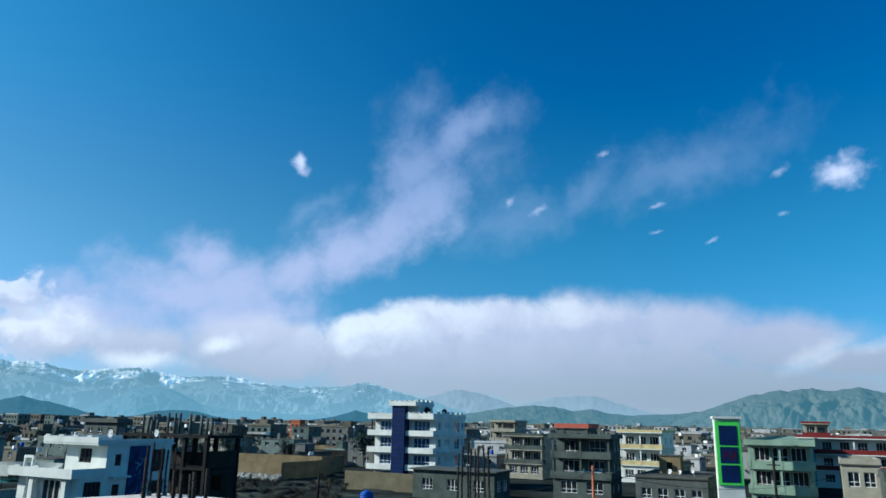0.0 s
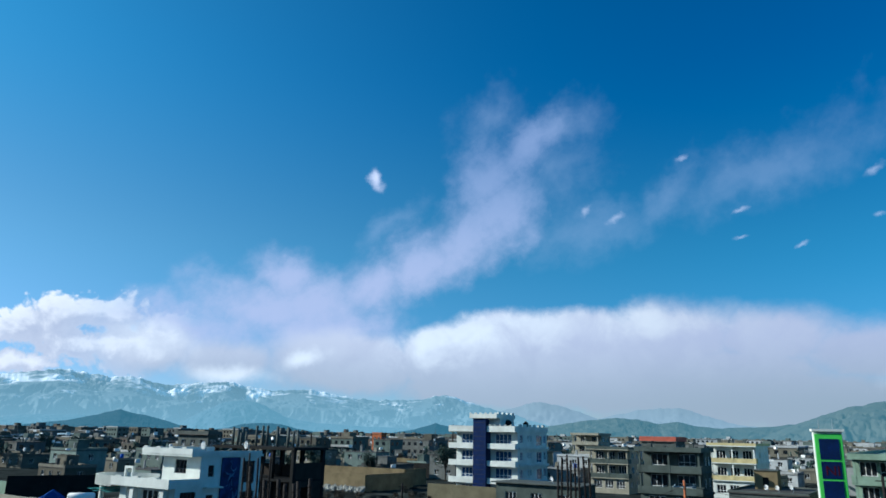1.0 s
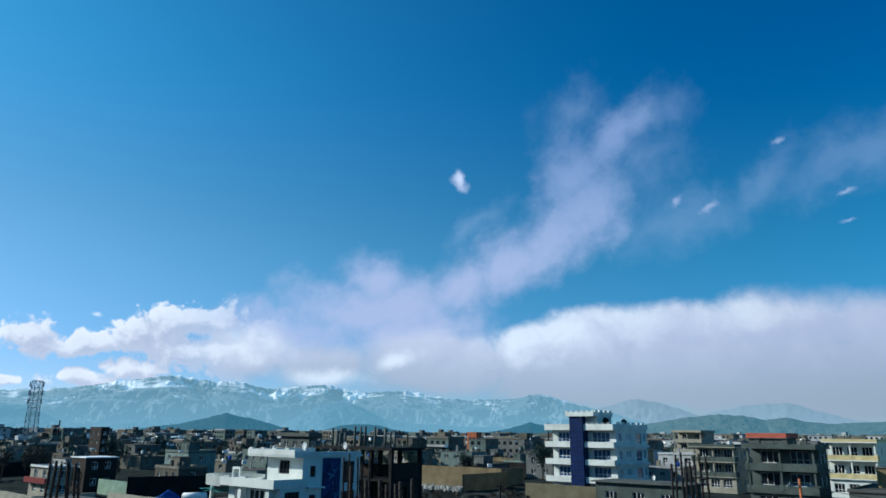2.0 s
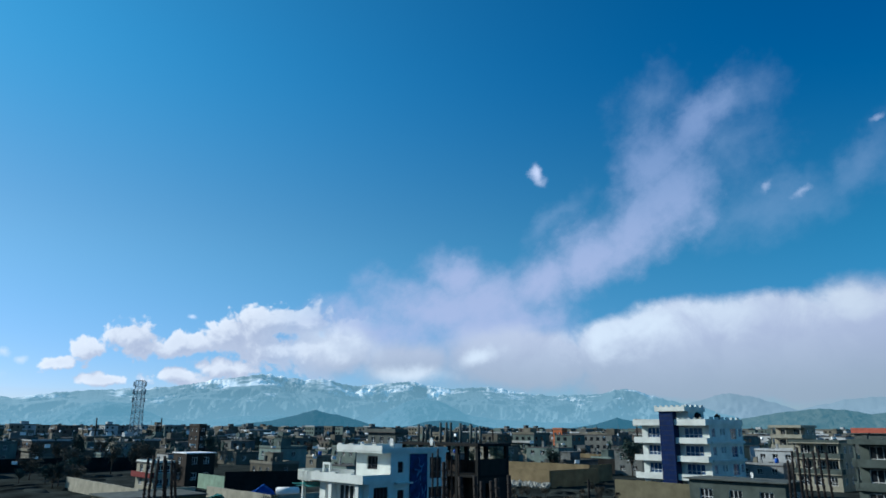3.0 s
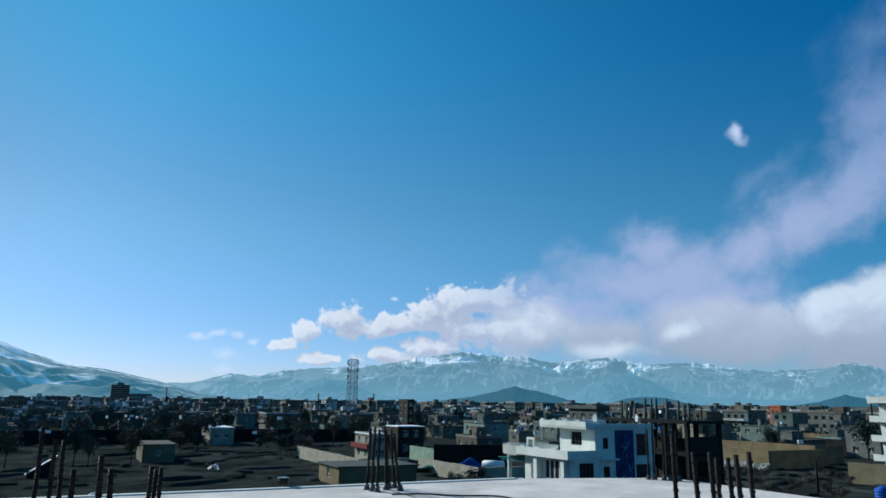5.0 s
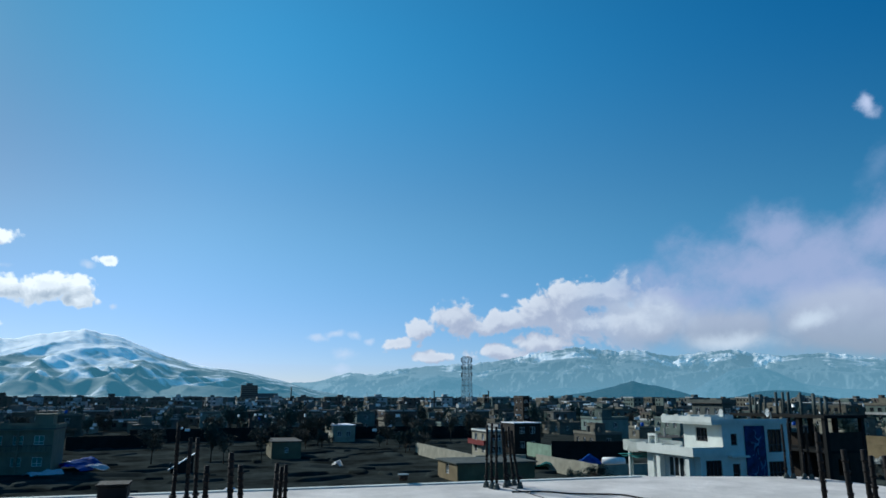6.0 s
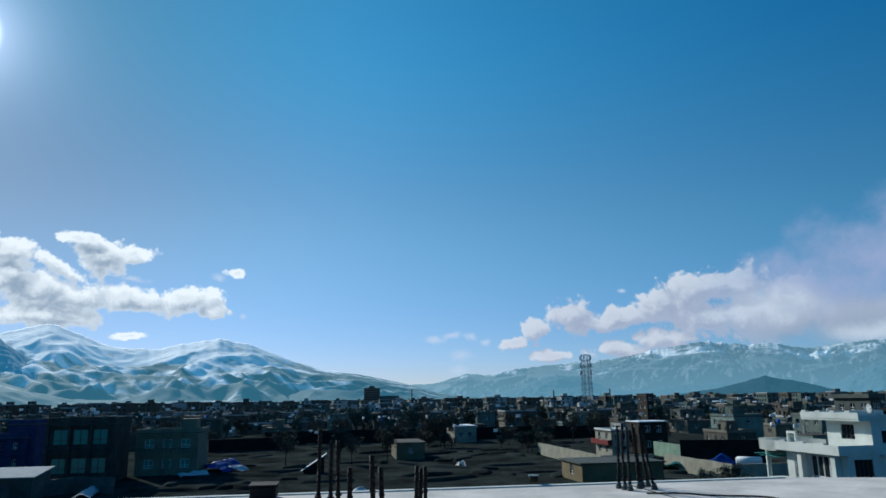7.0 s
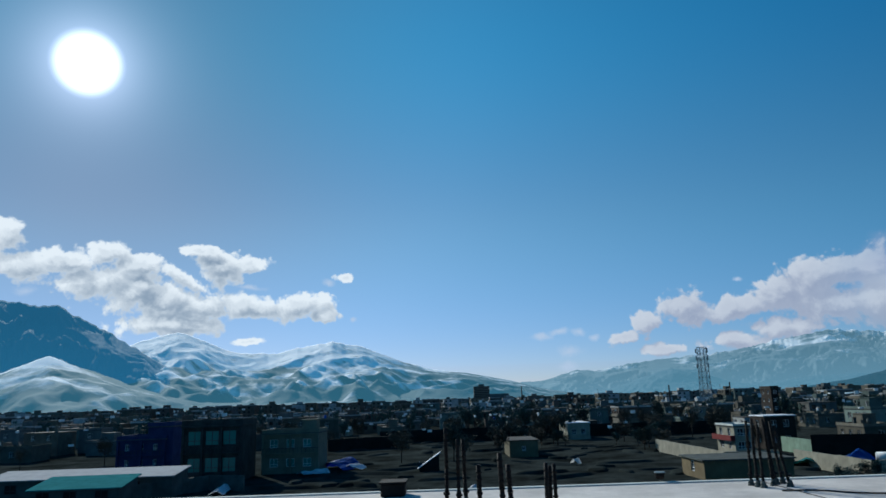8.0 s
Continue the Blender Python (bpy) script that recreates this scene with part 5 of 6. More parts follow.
pitched("long_shed", 83.0, 109, 63.0, 26, 6, 2.6, 0.7, CEMENT, SHEDROOF, "long low shed with snow-white sheet roof")
pitched("lean_to", 86.4, 102, 66.0, 11, 6, 2.2, 0.9, CEMENT, TEAL, "lean-to with teal sheet roof")
pitched("field_hut", 64.9, 127, GRID, 1.1, 3.4, 0.4, 2.2, MUDDARK, SNOW, "small hut under a steep white sheet")
pitched("market_shed", 35.3, 520, GRID, 26, 30, 6.5, 1.5, CEMENT, PALEROOF, "big hall with pale blue sheet roof")
pitched("flat_shed", 68.5, 420, 60, 24, 8, 4.0, 0.6, CEMENT, SNOW, "distant shed with bright roof")


def tarp(az, d, turn, w, l, h, material, label, seed):
    """A crumpled sheet slung over a heap."""
    q = polar(az, d)
    ob = thing("tarpaulin", pose(q.x, q.y, -0.1, 0, 0, turn), label, "tarpaulin")
    bm = bmesh.new()
    n = 12
    grid = []
    for i in range(n + 1):
        row = []
        for j in range(n + 1):
            x, y = (i / n - 0.5) * w, (j / n - 0.5) * l
            z = h * max(0, 1 - abs(2 * i / n - 1) ** 1.5) * (0.6 + 0.4 * j / n) + 0.35 * noise.noise(Vector((x * 0.8, y * 0.8, seed)))
            row.append(bm.verts.new((x + 0.2 * noise.noise(Vector((x, y, seed + 3))), y, max(z, 0))))
        grid.append(row)
    for i in range(n):
        for j in range(n):
            bm.faces.new((grid[i][j], grid[i + 1][j], grid[i + 1][j + 1], grid[i][j + 1]))
    bmesh.ops.solidify(bm, geom=bm.faces[:], thickness=0.04)
    part("sheet", bm, material, ob)
    return ob


tarp(71.0, 139, 20, 8, 5, 1.9, BLUE, "blue plastic sheet slung over a heap", 1)
tarp(70.0, 137, 35, 5, 2.2, 1.0, SNOW, "snow lying on a covered heap", 2)
tarp(73.0, 131, 10, 3, 5, 0.7, SNOW, "patch of old snow on a heap", 3)
tarp(34.0, 128, 15, 5, 5, 2.4, BLUE, "blue sheet over a lean-to", 4)
tarp(36.6, 128, 15, 6, 4, 1.6, TEAL, "dull teal sheet over stacked goods", 5)
tarp(79.6, 111, 70, 2, 9, 0.8, SNOW, "bank of old snow along a wall", 6)
tarp(60.8, 96, 30, 3, 3, 0.9, SNOW, "white sheet on the field", 7)
tarp(52.9, 133, 30, 1.6, 1.6, 1.0, DISHWHITE, "small white bundle in the field", 8)

# blue water tank on a stand
q = polar(5.5, 96)
tank = thing("water_tank", pose(q.x, q.y, 0, 0, 0, 10), "blue plastic water tank on a brick stand", "water tank")
bm = bmesh.new()
box(bm, -0.8, 0.8, -0.8, 0.8, -0.5, 1.3)
part("stand", bm, CEMENT, tank)
bm = bmesh.new()
for k in range(5):
    rod(bm, (0, 0, 1.3 + k * 0.3), (0, 0, 1.58 + k * 0.3), 0.85, 0.85, 20), rod(bm, (0, 0, 1.58 + k * 0.3), (0, 0, 1.6 + k * 0.3), 0.8, 0.8, 20)
part("body", bm, BLUE, tank)
bm = bmesh.new()
rod(bm, (0, 0, 2.8), (0, 0, 3.1), 0.85, 0.3, 20), rod(bm, (0, 0, 3.1), (0, 0, 3.2), 0.25, 0.25, 12)
part("lid", bm, BLUE, tank)

# orange pole with a crossarm
q = polar(-11.8, 70)
pole = thing("utility_pole", pose(q.x, q.y, 0, 0, 0, 15), "rust-red steel utility pole with crossarm", "utility pole", "utility poles")
bm = bmesh.new()
rod(bm, (0, 0, -0.5), (0, 0, 8.1), 0.15, 0.11, 12)
part("post", bm, ORANGE, pole)
bm = bmesh.new()
box(bm, -1.1, 1.1, -0.06, 0.06, 7.5, 7.62), rod(bm, (-0.9, 0, 7.62), (-0.9, 0, 7.8), 0.05), rod(bm, (0.9, 0, 7.62), (0.9, 0, 7.8), 0.05)
part("crossarm", bm, MAST, pole)


def cable_between(a, b, sag, label):
    c = bpy.data.curves.new("overhead_cable", "CURVE")
    c.dimensions, c.bevel_depth = "3D", 0.02
    line = c.splines.new("POLY")
    line.points.add(20)
    for k, pt in enumerate(line.points):
        f = k / 20
        v = Vector(a).lerp(Vector(b), f)
        pt.co = (v.x, v.y, v.z - sag * 4 * f * (1 - f), 1)
    c.materials.append(STEEL)
    return tagged(new("overhead_cable", c), label, "cable")


cable_between((q.x, q.y, 7.7), polar(-28, 95, 6.5), 1.5, "thin overhead cable between houses")
cable_between((q.x, q.y, 7.7), polar(-4.5, 100, 3.5), 1.0, "thin overhead cable between houses")
for az_p, d_p, h_p in ((-24.5, 92, 8.3), (9.2, 120, 4.0), (-1.9, 150, 12.0), (16.3, 210, 11.5), (5.3, 300, 16.0), (56.8, 600, 21), (45.6, 420, 16), (41.3, 480, 17)):
    q = polar(az_p, d_p)
    o = thing("utility_pole", pose(q.x, q.y, 0, 0, 0, az_p), "thin dark utility pole", "utility pole", "utility poles")
    bm = bmesh.new()
    rod(bm, (0, 0, -0.5), (0, 0, h_p), 0.12 + d_p * 0.0006, 0.08 + d_p * 0.0006, 8)
    part("post", bm, STEEL, o)
    bm = bmesh.new()
    box(bm, -0.7, 0.7, -0.05, 0.05, h_p - 0.6, h_p - 0.48)
    part("crossarm", bm, STEEL, o)


def lattice(az, d, h, base, top, label, faces=4):
    """A steel lattice mast with legs, rings and diagonals."""
    q = polar(az, d)
    ob = thing("lattice_mast", pose(q.x, q.y, 0, 0, 0, 20), label, "radio mast")
    n = 11
    t = d * 0.00042
    corner = [(-1, -1), (1, -1), (1, 1), (-1, 1)]

    def at(k, c):
        s = (base + (top - base) * k / n) / 2
        return Vector((c[0] * s, c[1] * s, h * k / n))
    for c in corner:
        bm = bmesh.new()
        rod(bm, at(0, c), at(n, c), t, t, 6)
        part("leg", bm, MAST, ob)
    for k in range(n):
        for a, b in zip(corner, corner[1:] + corner[:1]):
            for u, v in ((at(k, a), at(k + 1, b)), (at(k, b), at(k + 1, a)), (at(k + 1, a), at(k + 1, b))):
                bm = bmesh.new()
                rod(bm, u, v, t * 0.6, n=4)
                part("brace", bm, MAST, ob)
    for z in (0.72, 0.84, 0.95):
        for sx in (-1, 1):
            bm = bmesh.new()
            rod(bm, (sx * (top * 0.9), -0.3, h * z - 1.2), (sx * (top * 0.9), -0.3, h * z + 1.2), 0.35, n=8)
            part("antenna", bm, MAST, ob)
    return ob


lattice(43.0, 400, 34.6, 5.0, 3.4, "tall galvanised lattice radio mast")
# distant dark tower block with a lower wing
q = polar(60.0, 1500)
tower = thing("tower_block", pose(q.x, q.y, 0, 0, 0, GRID + 90), "dark distant tower block with lower wing", "tower block")
bm = bmesh.new()
box(bm, -16, 16, -12, 12, -1, 38), box(bm, -6, 6, -5, 5, 38, 42)
part("wall", bm, TOWN[0], tower)
bm = bmesh.new()
box(bm, 16.02, 56, -10, 10, -1, 22)
part("wing", bm, TOWN[0], tower)
for f in range(10):
    bm = bmesh.new()
    box(bm, -16.3, 16.3, -12.3, -12.02, 3 + f * 3.6, 4.6 + f * 3.6)
    part("window_band", bm, GLASS, tower)

# unfinished concrete frame beside the villa
frame_house = thing("unfinished_house", at_corner(17.6, 80), "unfinished concrete frame house with brown brick infill", "house")
FW, FD, FT = 13.0, 4.9, 10.0
# Slabs and columns are coloured near-black for the shade inside the open frame.
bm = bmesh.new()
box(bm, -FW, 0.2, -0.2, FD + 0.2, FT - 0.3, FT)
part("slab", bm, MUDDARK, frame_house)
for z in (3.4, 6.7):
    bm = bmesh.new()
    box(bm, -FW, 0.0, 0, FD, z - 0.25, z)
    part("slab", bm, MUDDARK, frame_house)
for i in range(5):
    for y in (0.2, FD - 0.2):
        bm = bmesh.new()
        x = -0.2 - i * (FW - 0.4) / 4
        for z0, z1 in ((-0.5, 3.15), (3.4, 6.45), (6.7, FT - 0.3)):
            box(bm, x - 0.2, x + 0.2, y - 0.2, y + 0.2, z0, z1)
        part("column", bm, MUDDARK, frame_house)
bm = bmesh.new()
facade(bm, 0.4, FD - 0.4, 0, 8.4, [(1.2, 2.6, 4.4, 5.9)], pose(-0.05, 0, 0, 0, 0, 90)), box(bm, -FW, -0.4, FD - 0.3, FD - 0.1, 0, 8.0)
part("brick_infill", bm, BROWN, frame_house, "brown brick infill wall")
rnd = random.Random(2)
for i in range(16):
    x, y = -0.3 - i * 0.82 * (FW / 13), rnd.choice((0.1, FD * 0.5, FD - 0.1))
    bm = bmesh.new()
    rod(bm, (x, y, FT), (x + rnd.uniform(-.05, .05), y, FT + rnd.uniform(1.3, 2.3)), 0.14, 0.14, 8)
    part("starter_column", bm, CEMENT, frame_house)
# green framed shop sign, tall and narrow
p = polar(-21.6, 106)
sign = thing("sign_tower", pose(p.x, p.y, 0, 0, 0, -14), "tall green framed sign tower with dark blue panels", "sign")
bm = bmesh.new()
box(bm, -1.65, 1.65, 0, 1.4, -0.5, 13.0)
part("core", bm, WHITE, sign)
bm = bmesh.new()
box(bm, -1.55, 1.55, -0.25, -0.02, 4.4, 12.7)
part("backing", bm, GREEN, sign, "bright green frame")
for z0, z1 in ((4.75, 6.95), (7.2, 9.3), (9.55, 12.1)):
    bm = bmesh.new()
    box(bm, -1.15, 1.15, -0.3, -0.254, z0, z1)
    part("panel", bm, NAVY, sign, "dark blue panel")
bm = bmesh.new()
box(bm, -1.85, 1.85, -0.5, 1.6, 13.0, 13.3)
part("cap", bm, WHITE, sign)
writing = bpy.data.curves.new("letters", "FONT")
writing.body, writing.size, writing.extrude, writing.align_x = "NI", 1.7, 0.01, "CENTER"
writing.materials.append(paint("dull red sign paint", (0.07, 0.008, 0.02), rough=0.6, stain=0.2, bump=0.0))
letters = new("letters", writing)
letters.parent = sign
letters.matrix_basis = pose(0.1, -0.32, 7.62, 90)
letters["label"] = "dull red capital letters"
for x in (-0.9, 0.7):
    bm = bmesh.new()
    rod(bm, (x, 0.4, 13.3), (x, 0.4, 14.5), 0.05, 0.04, 6)
    part("aerial", bm, MAST, sign)

# ---------------------------------------------------------------- town filler
rnd = random.Random(12)


def free(x, y):
    az = math.degrees(math.atan2(-x, y))
    d = math.hypot(x, y)
    if d < 165 and -6 > az > -40:
        return False
    if d < 160 and -40 < az < 40:
        return False
    if d < 190 and -7 < az < 20:
        return False
    if 150 < d < 190 and -37 < az < -6:
        return False
    if d < 235 and 34 < az < 72:
        return False
    if d < 215 and az >= 70:
        return False
    return True


def town_house(x, y, turn, w, d, floors, mat, n):
    h = floors * 3.1
    ob = thing("town_house", pose(x, y, 0, 0, 0, turn), "flat-roofed %s house of the crowded town" % mat.name.split()[-1], "house", "town houses")
    holes = {"front": [], "right": [], "left": []}
    for f in range(floors):
        holes["front"] += row_of(max(1, int(w / 3.5)), 0.4, w - 0.4, 1.4, f * 3.1 + 1.0, f * 3.1 + 2.4)
        for s in ("right", "left"):
            holes[s] += row_of(max(1, int(d / 5)), 0.4, d - 0.4, 1.2, f * 3.1 + 1.0, f * 3.1 + 2.4)
    shell(ob, w, d, h, mat, holes)
    inner(ob, w, d, h)
    for s, hs in holes.items():
        for hole in hs:
            f, g = window_meshes(hole[1] - hole[0], hole[3] - hole[2])
            q = part("window", f, None, ob)
            q.matrix_basis = SIDES[s](w, d) @ pose((hole[0] + hole[1]) / 2, 0.17, hole[2])
    slab(ob, w, d, h, h + 0.15, TOWNROOF, 0.15)
    if n % 3:
        rim(ob, w, d, h + 0.15, h + 0.7, mat, 0.1)
    if n % 3 == 1:
        bm = bmesh.new()
        u, v = -w * 0.25, d * 0.4
        rod(bm, (u, v, h + 0.5), (u, v, h + 1.6), 0.5, 0.5, 12), rod(bm, (u, v, h + 1.6), (u, v, h + 1.75), 0.5, 0.2, 12), box(bm, u - 0.5, u + 0.5, v - 0.5, v + 0.5, h + 0.15, h + 0.5)
        part("roof_tank", bm, BLUE if n % 12 == 1 else DISHWHITE if n % 2 else CEMENT, ob)
    for k in range(3):
        bm = bmesh.new()
        u, v, e = -w * (0.12 + 0.76 * ((n * 37 + k * 53) % 100) / 100), d * (0.1 + 0.7 * ((n * 61 + k * 29) % 100) / 100), 0.35 + 0.2 * ((n + k) % 4)
        box(bm, u, u + e, v, v + e * 0.8, h + 0.15, h + 0.15 + 0.55 * (1 + (n + 2 * k) % 3))
        box(bm, u - 0.08, u + e + 0.08, v - 0.08, v + e * 0.8 + 0.08, h + 0.152 + 0.55 * (1 + (n + 2 * k) % 3), h + 0.25 + 0.55 * (1 + (n + 2 * k) % 3))
        part("chimney", bm, (TOWN[3], mat, TOWN[0], TOWN[2])[(n + k) % 4], ob)
    if n % 5 == 2:
        bm = bmesh.new()
        rod(bm, (-w * 0.8, d * 0.2, h), (-w * 0.8, d * 0.2, h + 3.2), 0.05, 0.05, 6), box(bm, -w * 0.8 - 0.6, -w * 0.8 + 0.6, d * 0.2 - 0.02, d * 0.2 + 0.02, h + 2.8, h + 2.85)
        part("aerial", bm, MAST, ob)
    if n % 4 == 0:
        bm = bmesh.new()
        box(bm, -w * 0.7, -w * 0.35, d * 0.3, d * 0.7, h + 0.15, h + 2.5), box(bm, -w * 0.72, -w * 0.33, d * 0.28, d * 0.72, h + 2.5, h + 2.65)
        part("stair_head", bm, mat, ob)


spots = []
for ring_d, step in ((150, 15), (172, 15), (195, 15), (220, 16), (248, 16), (278, 17)):
    a = -48.0
    while a < 105:
        a += math.degrees(step / ring_d) * rnd.uniform(0.85, 1.4)
        q = polar(a, ring_d * rnd.uniform(0.97, 1.04))
        if free(q.x, q.y):
            spots.append((q.x, q.y))
for n, (x, y) in enumerate(spots):
    bearing = math.degrees(math.atan2(-x, y))
    floors = rnd.choice((1, 1, 1, 2, 2, 2)) if bearing < 5 else rnd.choice((1, 1, 1, 1, 2, 2))
    tone = rnd.choice((0, 2, 2, 3, 3, 5, 5)) if bearing < 4 else rnd.choice((0, 0, 1, 5, 5, 4, 2)) if bearing < 36 else rnd.choice((0, 0, 1, 1, 2, 3, 4, 5))
    town_house(x, y, GRID + rnd.uniform(-5, 5), rnd.uniform(7, 12), rnd.uniform(6, 11), floors, TOWN[tone], n)

# farther quarters, too small to tell apart
far_bms = [bmesh.new() for _ in TOWN]
roof_bm, win_bm = bmesh.new(), bmesh.new()
d = 305.0
while d < 1500:
    step = 12.0 + d * 0.010
    a = -50.0
    while a < 108:
        a += math.degrees(step / d) * rnd.uniform(0.8, 1.5) * (0.8 if a < 10 else 1.0)
        q = polar(a, d * rnd.uniform(0.97, 1.03))
        if a > 62 and d > 1250:
            continue
        k = rnd.choice((0, 2, 2, 3, 3, 5, 5)) if a < 4 else rnd.choice((0, 0, 1, 2, 5, 5, 4)) if a < 36 else rnd.choice((0, 0, 1, 1, 2, 3, 4, 5))
        floors = rnd.choice((1, 2, 2, 3, 3, 4)) if d > 550 else rnd.choice((1, 1, 2, 2, 3, 3)) if a < 20 else rnd.choice((1, 1, 1, 2, 2))
        w, dd, h = rnd.uniform(8, 16), rnd.uniform(8, 14), floors * 3.1
        m = pose(q.x, q.y, 0, 0, 0, GRID + rnd.uniform(-6, 6))
        box(far_bms[k], -w, 0, 0, dd, -0.5, h, 0, m)
        box(roof_bm, -w - 0.2, 0.2, -0.2, dd + 0.2, h, h + 0.3, 0, m)
        for _ in range(rnd.choice((0, 1, 2, 3))):
            u, v, e = rnd.uniform(-w + 0.5, -1.5), rnd.uniform(0.5, dd - 1.5), rnd.uniform(0.4, 1.3)
            box(rnd.choice(far_bms), u, u + e * rnd.uniform(0.6, 1.6), v, v + e, h + 0.3, h + 0.3 + e * rnd.uniform(0.5, 1.2), 0, m)
        if rnd.random() < 0.5:
            edge = far_bms[rnd.choice((2, 3, 3))]
            for x0, x1, y0, y1 in ((-w - 0.3, 0.3, -0.3, -0.1), (0.1, 0.3, -0.1, dd + 0.3)):
                box(edge, x0, x1, y0, y1, h + 0.302, h + rnd.uniform(0.6, 1.1), 0, m)
        if d < 560 and floors > 1 and rnd.random() < 0.5:
            for f in range(1, floors):
                box(far_bms[rnd.choice((2, 3))], -w - 0.2, 0.2, -1.0, -0.02, f * 3.1 - 0.1, f * 3.1 + 0.75, 0, m)
        if rnd.random() < 0.25:
            u, v = rnd.uniform(-w, 0), rnd.uniform(0, dd)
            box(roof_bm, u, u + 0.14, v, v + 0.14, h + 0.3, h + rnd.uniform(2, 5), 0, m)
        if rnd.random() < 0.3:
            box(far_bms[k], -w * 0.7, -w * 0.35, dd * 0.3, dd * 0.7, h + 0.3, h + 2.8, 0, m)
        if d < 700:
            for f in range(floors):
                for c in range(int(w / 3.3)):
                    box(win_bm, -w + 1 + c * 3.2, -w + 2.5 + c * 3.2, -0.06, 0.05, f * 3.1 + 1, f * 3.1 + 2.4, 0, m)
                for c in range(int(dd / 4)):
                    box(win_bm, -0.05, 0.06, 1 + c * 3.6, 2.4 + c * 3.6, f * 3.1 + 1, f * 3.1 + 2.4, 0, m)
    d += step * 1.25
for b, m in zip(far_bms, TOWN):
    tagged(new("far_houses", mesh_of("far_houses", b, m)), "distant flat-roofed %s houses" % m.name.split()[-1], "houses", kind="stuff")
tagged(new("far_roofs", mesh_of("far_roofs", roof_bm, TOWNROOF)), "flat roofs of the distant houses", "roofs", kind="stuff")
tagged(new("far_windows", mesh_of("far_windows", win_bm, GLASS)), "dark windows of the distant houses", "windows", kind="stuff")


# ---------------------------------------------------------------- trees
def tree_meshes(seed, h, leaf_mat, slim=1.0, leaves=1100):
    rnd = random.Random(seed)
    trunk, crown = bmesh.new(), bmesh.new()
    rod(trunk, (0, 0, -0.3), (0.1, 0, h * 0.45), 0.022 * h, 0.014 * h, 7)
    tips = []
    for k in range(9):
        a, z = rnd.uniform(0, 6.28), h * rnd.uniform(0.25, 0.5)
        tip = Vector((math.cos(a) * h * 0.26 * slim, math.sin(a) * h * 0.26 * slim, h * rnd.uniform(0.55, 0.98)))
        rod(trunk, (0.05, 0, z), tip, 0.014 * h, 0.004 * h, 5)
        tips.append(tip)
        for q in range(3):
            t2 = tip + Vector((rnd.gauss(0, 0.09) * h * slim, rnd.gauss(0, 0.09) * h * slim, rnd.uniform(-0.08, 0.12) * h))
            rod(trunk, tip * 0.8, t2, 0.006 * h, 0.002 * h, 4)
            tips.append(t2)
    for k in range(leaves):
        c = rnd.choice(tips) * rnd.uniform(0.75, 1.05) + Vector((rnd.gauss(0, 0.05), rnd.gauss(0, 0.05), rnd.gauss(0, 0.05))) * h
        s = h * rnd.uniform(0.015, 0.05)
        u, v = Vector((rnd.gauss(0, 1), rnd.gauss(0, 1), rnd.gauss(0, 1))).normalized() * s, Vector((rnd.gauss(0, 1), rnd.gauss(0, 1), rnd.gauss(0, 1))).normalized() * s
        crown.faces.new([crown.verts.new(c + w) for w in (u, v, -u - v * 0.3)])
    return mesh_of("trunk", trunk, BARK), mesh_of("crown", crown, leaf_mat)


KINDS = [(tree_meshes(1, 7, TWIG), "bare winter tree with brown twigs"), (tree_meshes(2, 8, TWIG, 0.8), "bare winter tree with brown twigs"), (tree_meshes(3, 8, EVERGREEN, 0.75, 1500), "dark evergreen tree among the houses")]
rnd = random.Random(77)
for k in range(130):
    a, dd = rnd.uniform(-40, 100), rnd.choice((rnd.uniform(135, 240), rnd.uniform(200, 480)))
    if k < 22:
        a, dd = rnd.uniform(44, 66), rnd.uniform(225, 320)
    if dd < 165 and not 40 < a < 70:
        dd += 70
    q = polar(a, dd)
    (tm, cm), lab = KINDS[rnd.choice((0, 0, 1, 2))]
    ob = thing("tree", pose(q.x, q.y, -0.2, 0, 0, rnd.uniform(0, 360)), lab, "tree", "town trees")
    ob.scale = [rnd.uniform(0.6, 1.15)] * 3
    part("trunk", tm, None, ob), part("crown", cm, None, ob)

# shrubs and small trees round the open ground
for k in range(80):
    if k < 45:
        a, dd, sc = rnd.uniform(7, 17), rnd.uniform(104, 146), rnd.uniform(0.12, 0.26)
    elif k < 60:
        a, dd, sc = rnd.uniform(30.5, 35), rnd.uniform(78, 105), rnd.uniform(0.25, 0.42)
    else:
        a, dd, sc = rnd.uniform(46, 60), rnd.uniform(150, 215), rnd.uniform(0.35, 0.7)
    q = polar(a, dd)
    (tm, cm), lab = KINDS[rnd.choice((0, 1, 2)) if k >= 45 else rnd.choice((0, 1))]
    ob = thing("shrub", pose(q.x, q.y, -0.9 * sc, 0, 0, rnd.uniform(0, 360)), "low dark winter shrub at the field edge", "shrub", "field shrubs")
    ob.scale = (sc * 1.3, sc * 1.3, sc)
    part("trunk", tm, None, ob), part("crown", cm, None, ob)
q = polar(31.9, 126)
barrel = thing("storage_tank", pose(q.x, q.y, 0, 0, 0, 35), "white steel storage tank lying on two saddles", "tank")
bm = bmesh.new()
rod(bm, (-1.7, 0, 1.4), (1.7, 0, 1.4), 0.7, 0.7, 18), rod(bm, (-1.9, 0, 1.4), (-1.69, 0, 1.4), 0.45, 0.7, 18), rod(bm, (1.69, 0, 1.4), (1.9, 0, 1.4), 0.7, 0.45, 18)
part("drum", bm, DISHWHITE, barrel)
for x in (-1.0, 1.0):
    bm = bmesh.new()
    box(bm, x - 0.15, x + 0.15, -0.6, 0.6, -0.5, 0.95)
    part("saddle", bm, CEMENT, barrel)

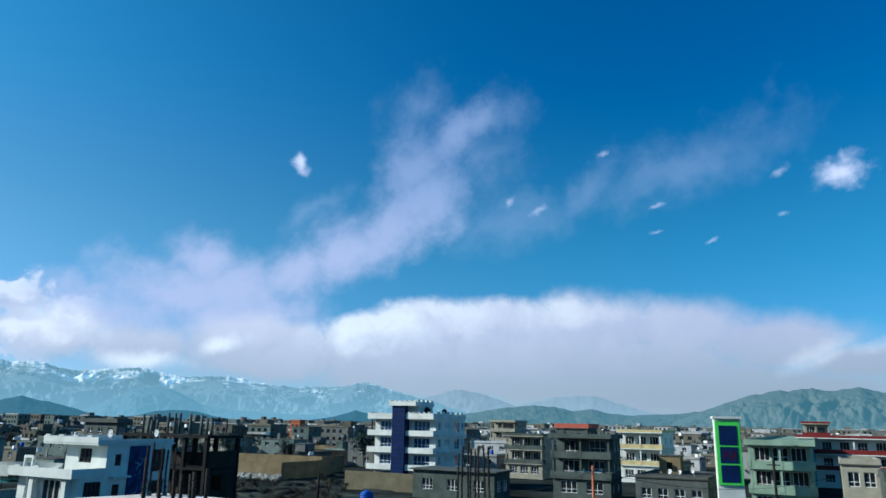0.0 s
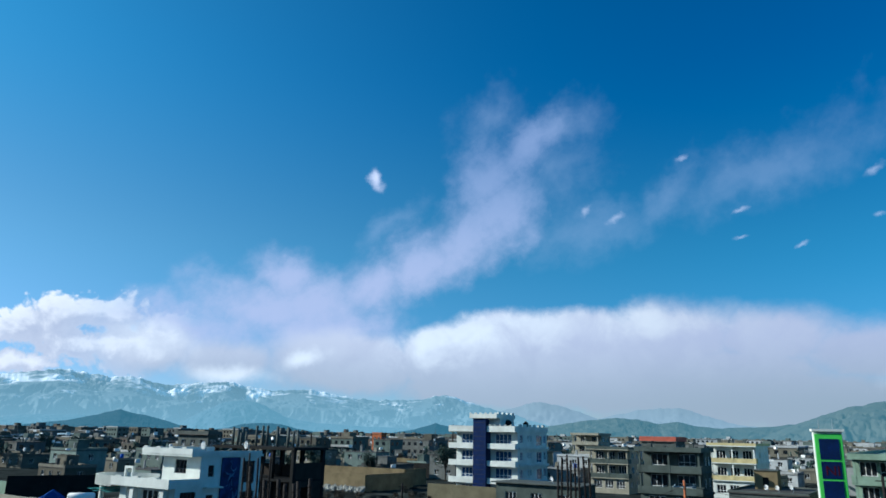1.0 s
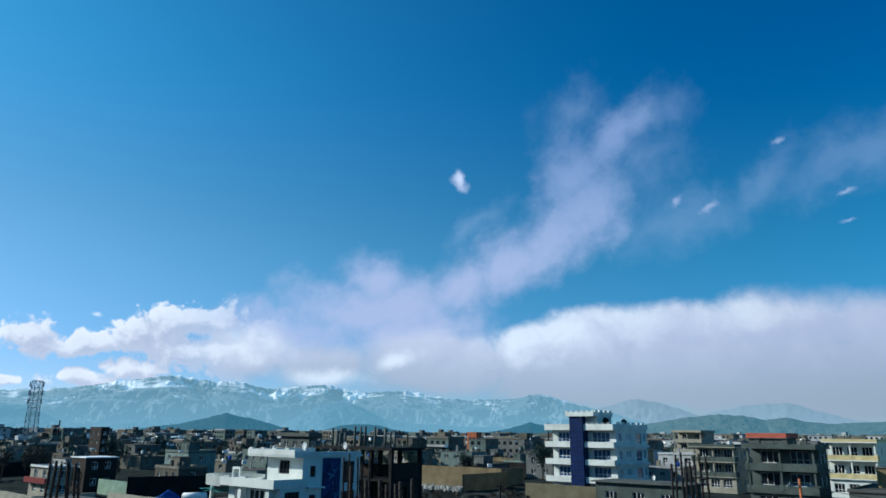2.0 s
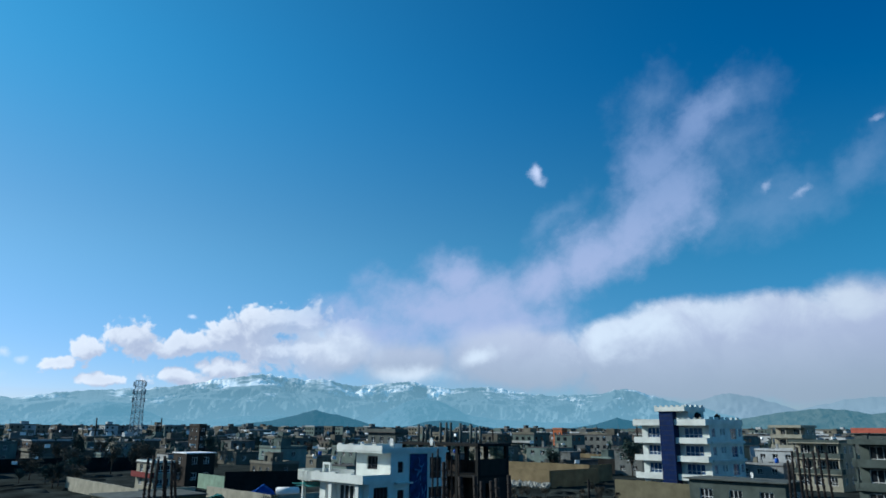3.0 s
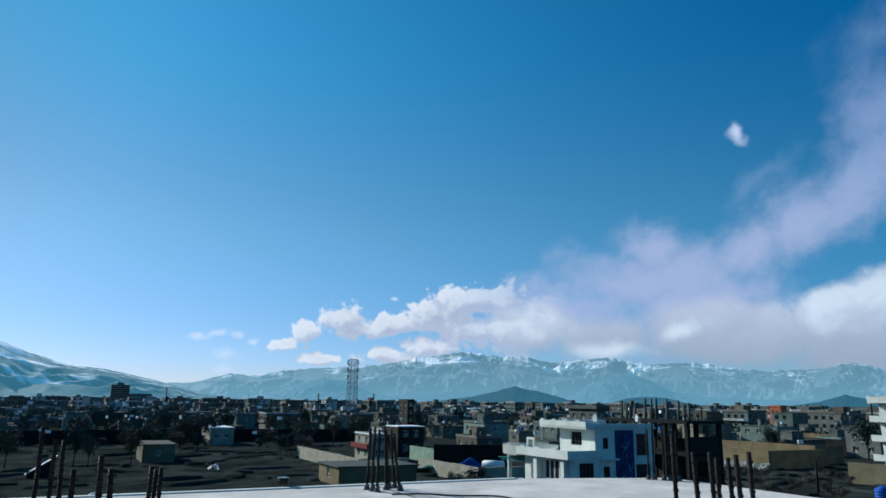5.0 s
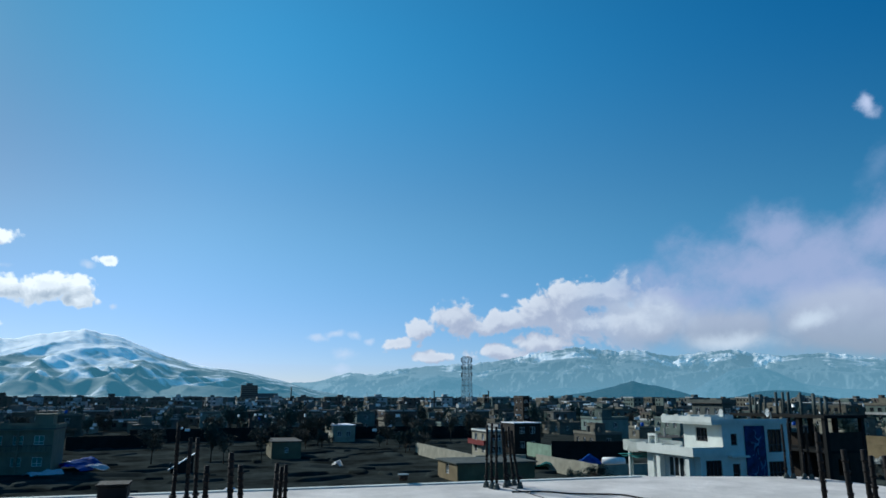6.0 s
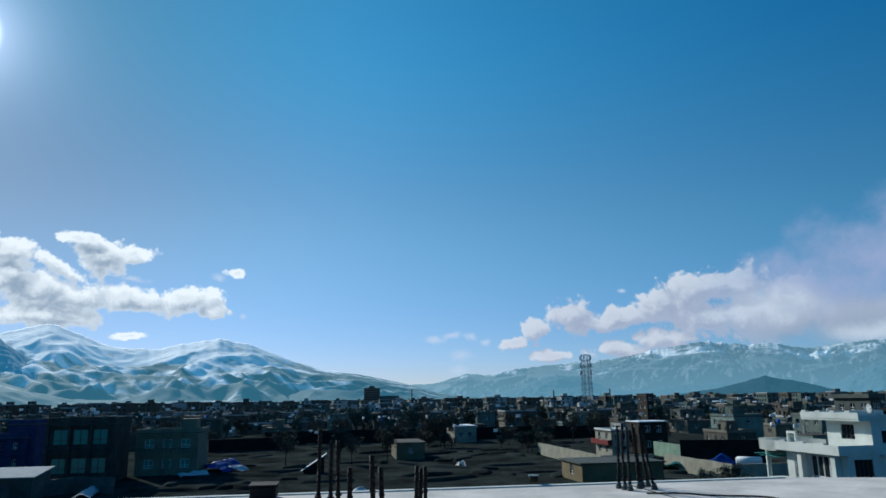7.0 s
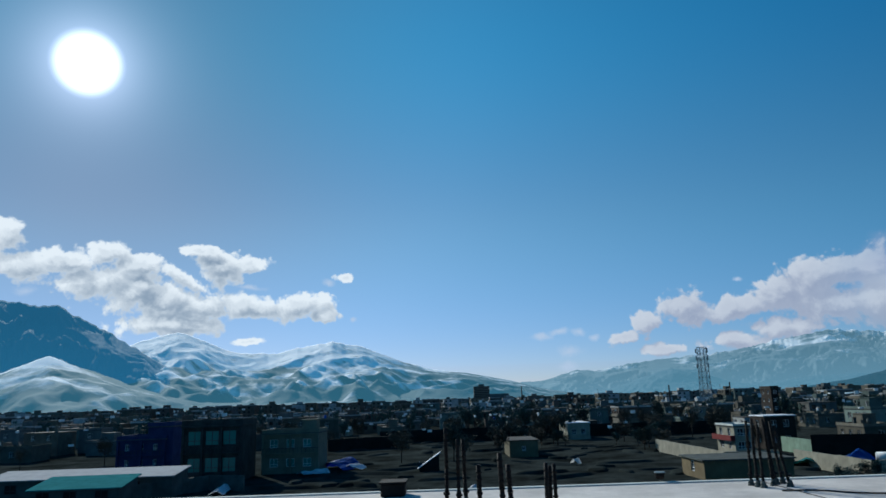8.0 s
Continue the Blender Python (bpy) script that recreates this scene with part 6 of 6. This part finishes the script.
# far woods, and glints put in as white boxes
woods = bmesh.new()
for k in range(1700):
    a, dd = rnd.uniform(-45, 105), 260 * (6.0 ** rnd.random())
    q = polar(a, dd)
    h = rnd.uniform(4, 9)
    near = dd < 480
    for j in range(26 if near else 9):
        u = rnd.random()
        c = Vector((q.x + rnd.gauss(0, 1.9) * (1.15 - u), q.y + rnd.gauss(0, 1.9) * (1.15 - u), h * (0.3 + 0.7 * u)))
        s = rnd.uniform(0.25, 0.6) if near else rnd.uniform(0.6, 1.3)
        vs = [woods.verts.new(c + Vector((rnd.gauss(0, 1), rnd.gauss(0, 1), rnd.gauss(0, 1.2))) * s) for _ in range(4)]
        for f in ((0, 1, 2), (0, 2, 3), (0, 1, 3), (1, 2, 3)):
            woods.faces.new([vs[i] for i in f])
tagged(new("far_woods", mesh_of("far_woods", woods, EVERGREEN)), "dark far trees between the houses", "trees", kind="stuff")
# Scattered white boxes: painted sun glints, along with roof tanks and dishes.
glint = bmesh.new()
for k in range(520):
    a, dd = rnd.uniform(-40, 100), 180 * (6.0 ** rnd.random())
    q = polar(a, dd, rnd.choice((3.6, 6.6, 9.6)))
    s = 0.35 + dd * 0.0012
    box(glint, -s, s, -s * 0.3, s * 0.3, 0, s * rnd.uniform(0.5, 1.6), 0, Matrix.Translation(q) @ Matrix.Rotation(rnd.uniform(0, 6), 4, "Z"))
tagged(new("far_roof_tanks", mesh_of("far_roof_tanks", glint, DISHWHITE)), "white boxes standing for sun glints, tanks and dishes on far roofs", "tanks", kind="stuff")

mounds = bmesh.new()
for k in range(170):
    a, dd = rnd.choice((rnd.uniform(36, 76), rnd.uniform(36, 76), rnd.uniform(4, 18))), rnd.uniform(75, 215)
    q = polar(a, dd)
    w, h, turn = rnd.uniform(0.6, 3.4), rnd.uniform(0.04, 0.26), rnd.uniform(0, 3)
    n, c, sn = 9, math.cos(turn), math.sin(turn)
    rows = []
    for f, z in ((1.0, -0.6), (0.75, h * 0.35), (0.4, h * 0.8)):
        ring = []
        for i in range(n):
            u, v = w * 2.2 * f * math.cos(6.283 * i / n) * rnd.uniform(0.7, 1.25), w * 0.7 * f * math.sin(6.283 * i / n) * rnd.uniform(0.7, 1.25)
            ring.append(mounds.verts.new((q.x + u * c - v * sn, q.y + u * sn + v * c, z * rnd.uniform(0.6, 1.3))))
        rows.append(ring)
    top = mounds.verts.new((q.x, q.y, h))
    for lo, hi in zip(rows, rows[1:]):
        for i in range(n):
            mounds.faces.new((lo[i], lo[(i + 1) % n], hi[(i + 1) % n], hi[i])).smooth = True
    for i in range(n):
        mounds.faces.new((rows[-1][i], rows[-1][(i + 1) % n], top)).smooth = True
tagged(new("earth_mounds", mesh_of("earth_mounds", mounds, SOIL)), "low mounds of dark dug earth and rubble", "mounds", kind="stuff")
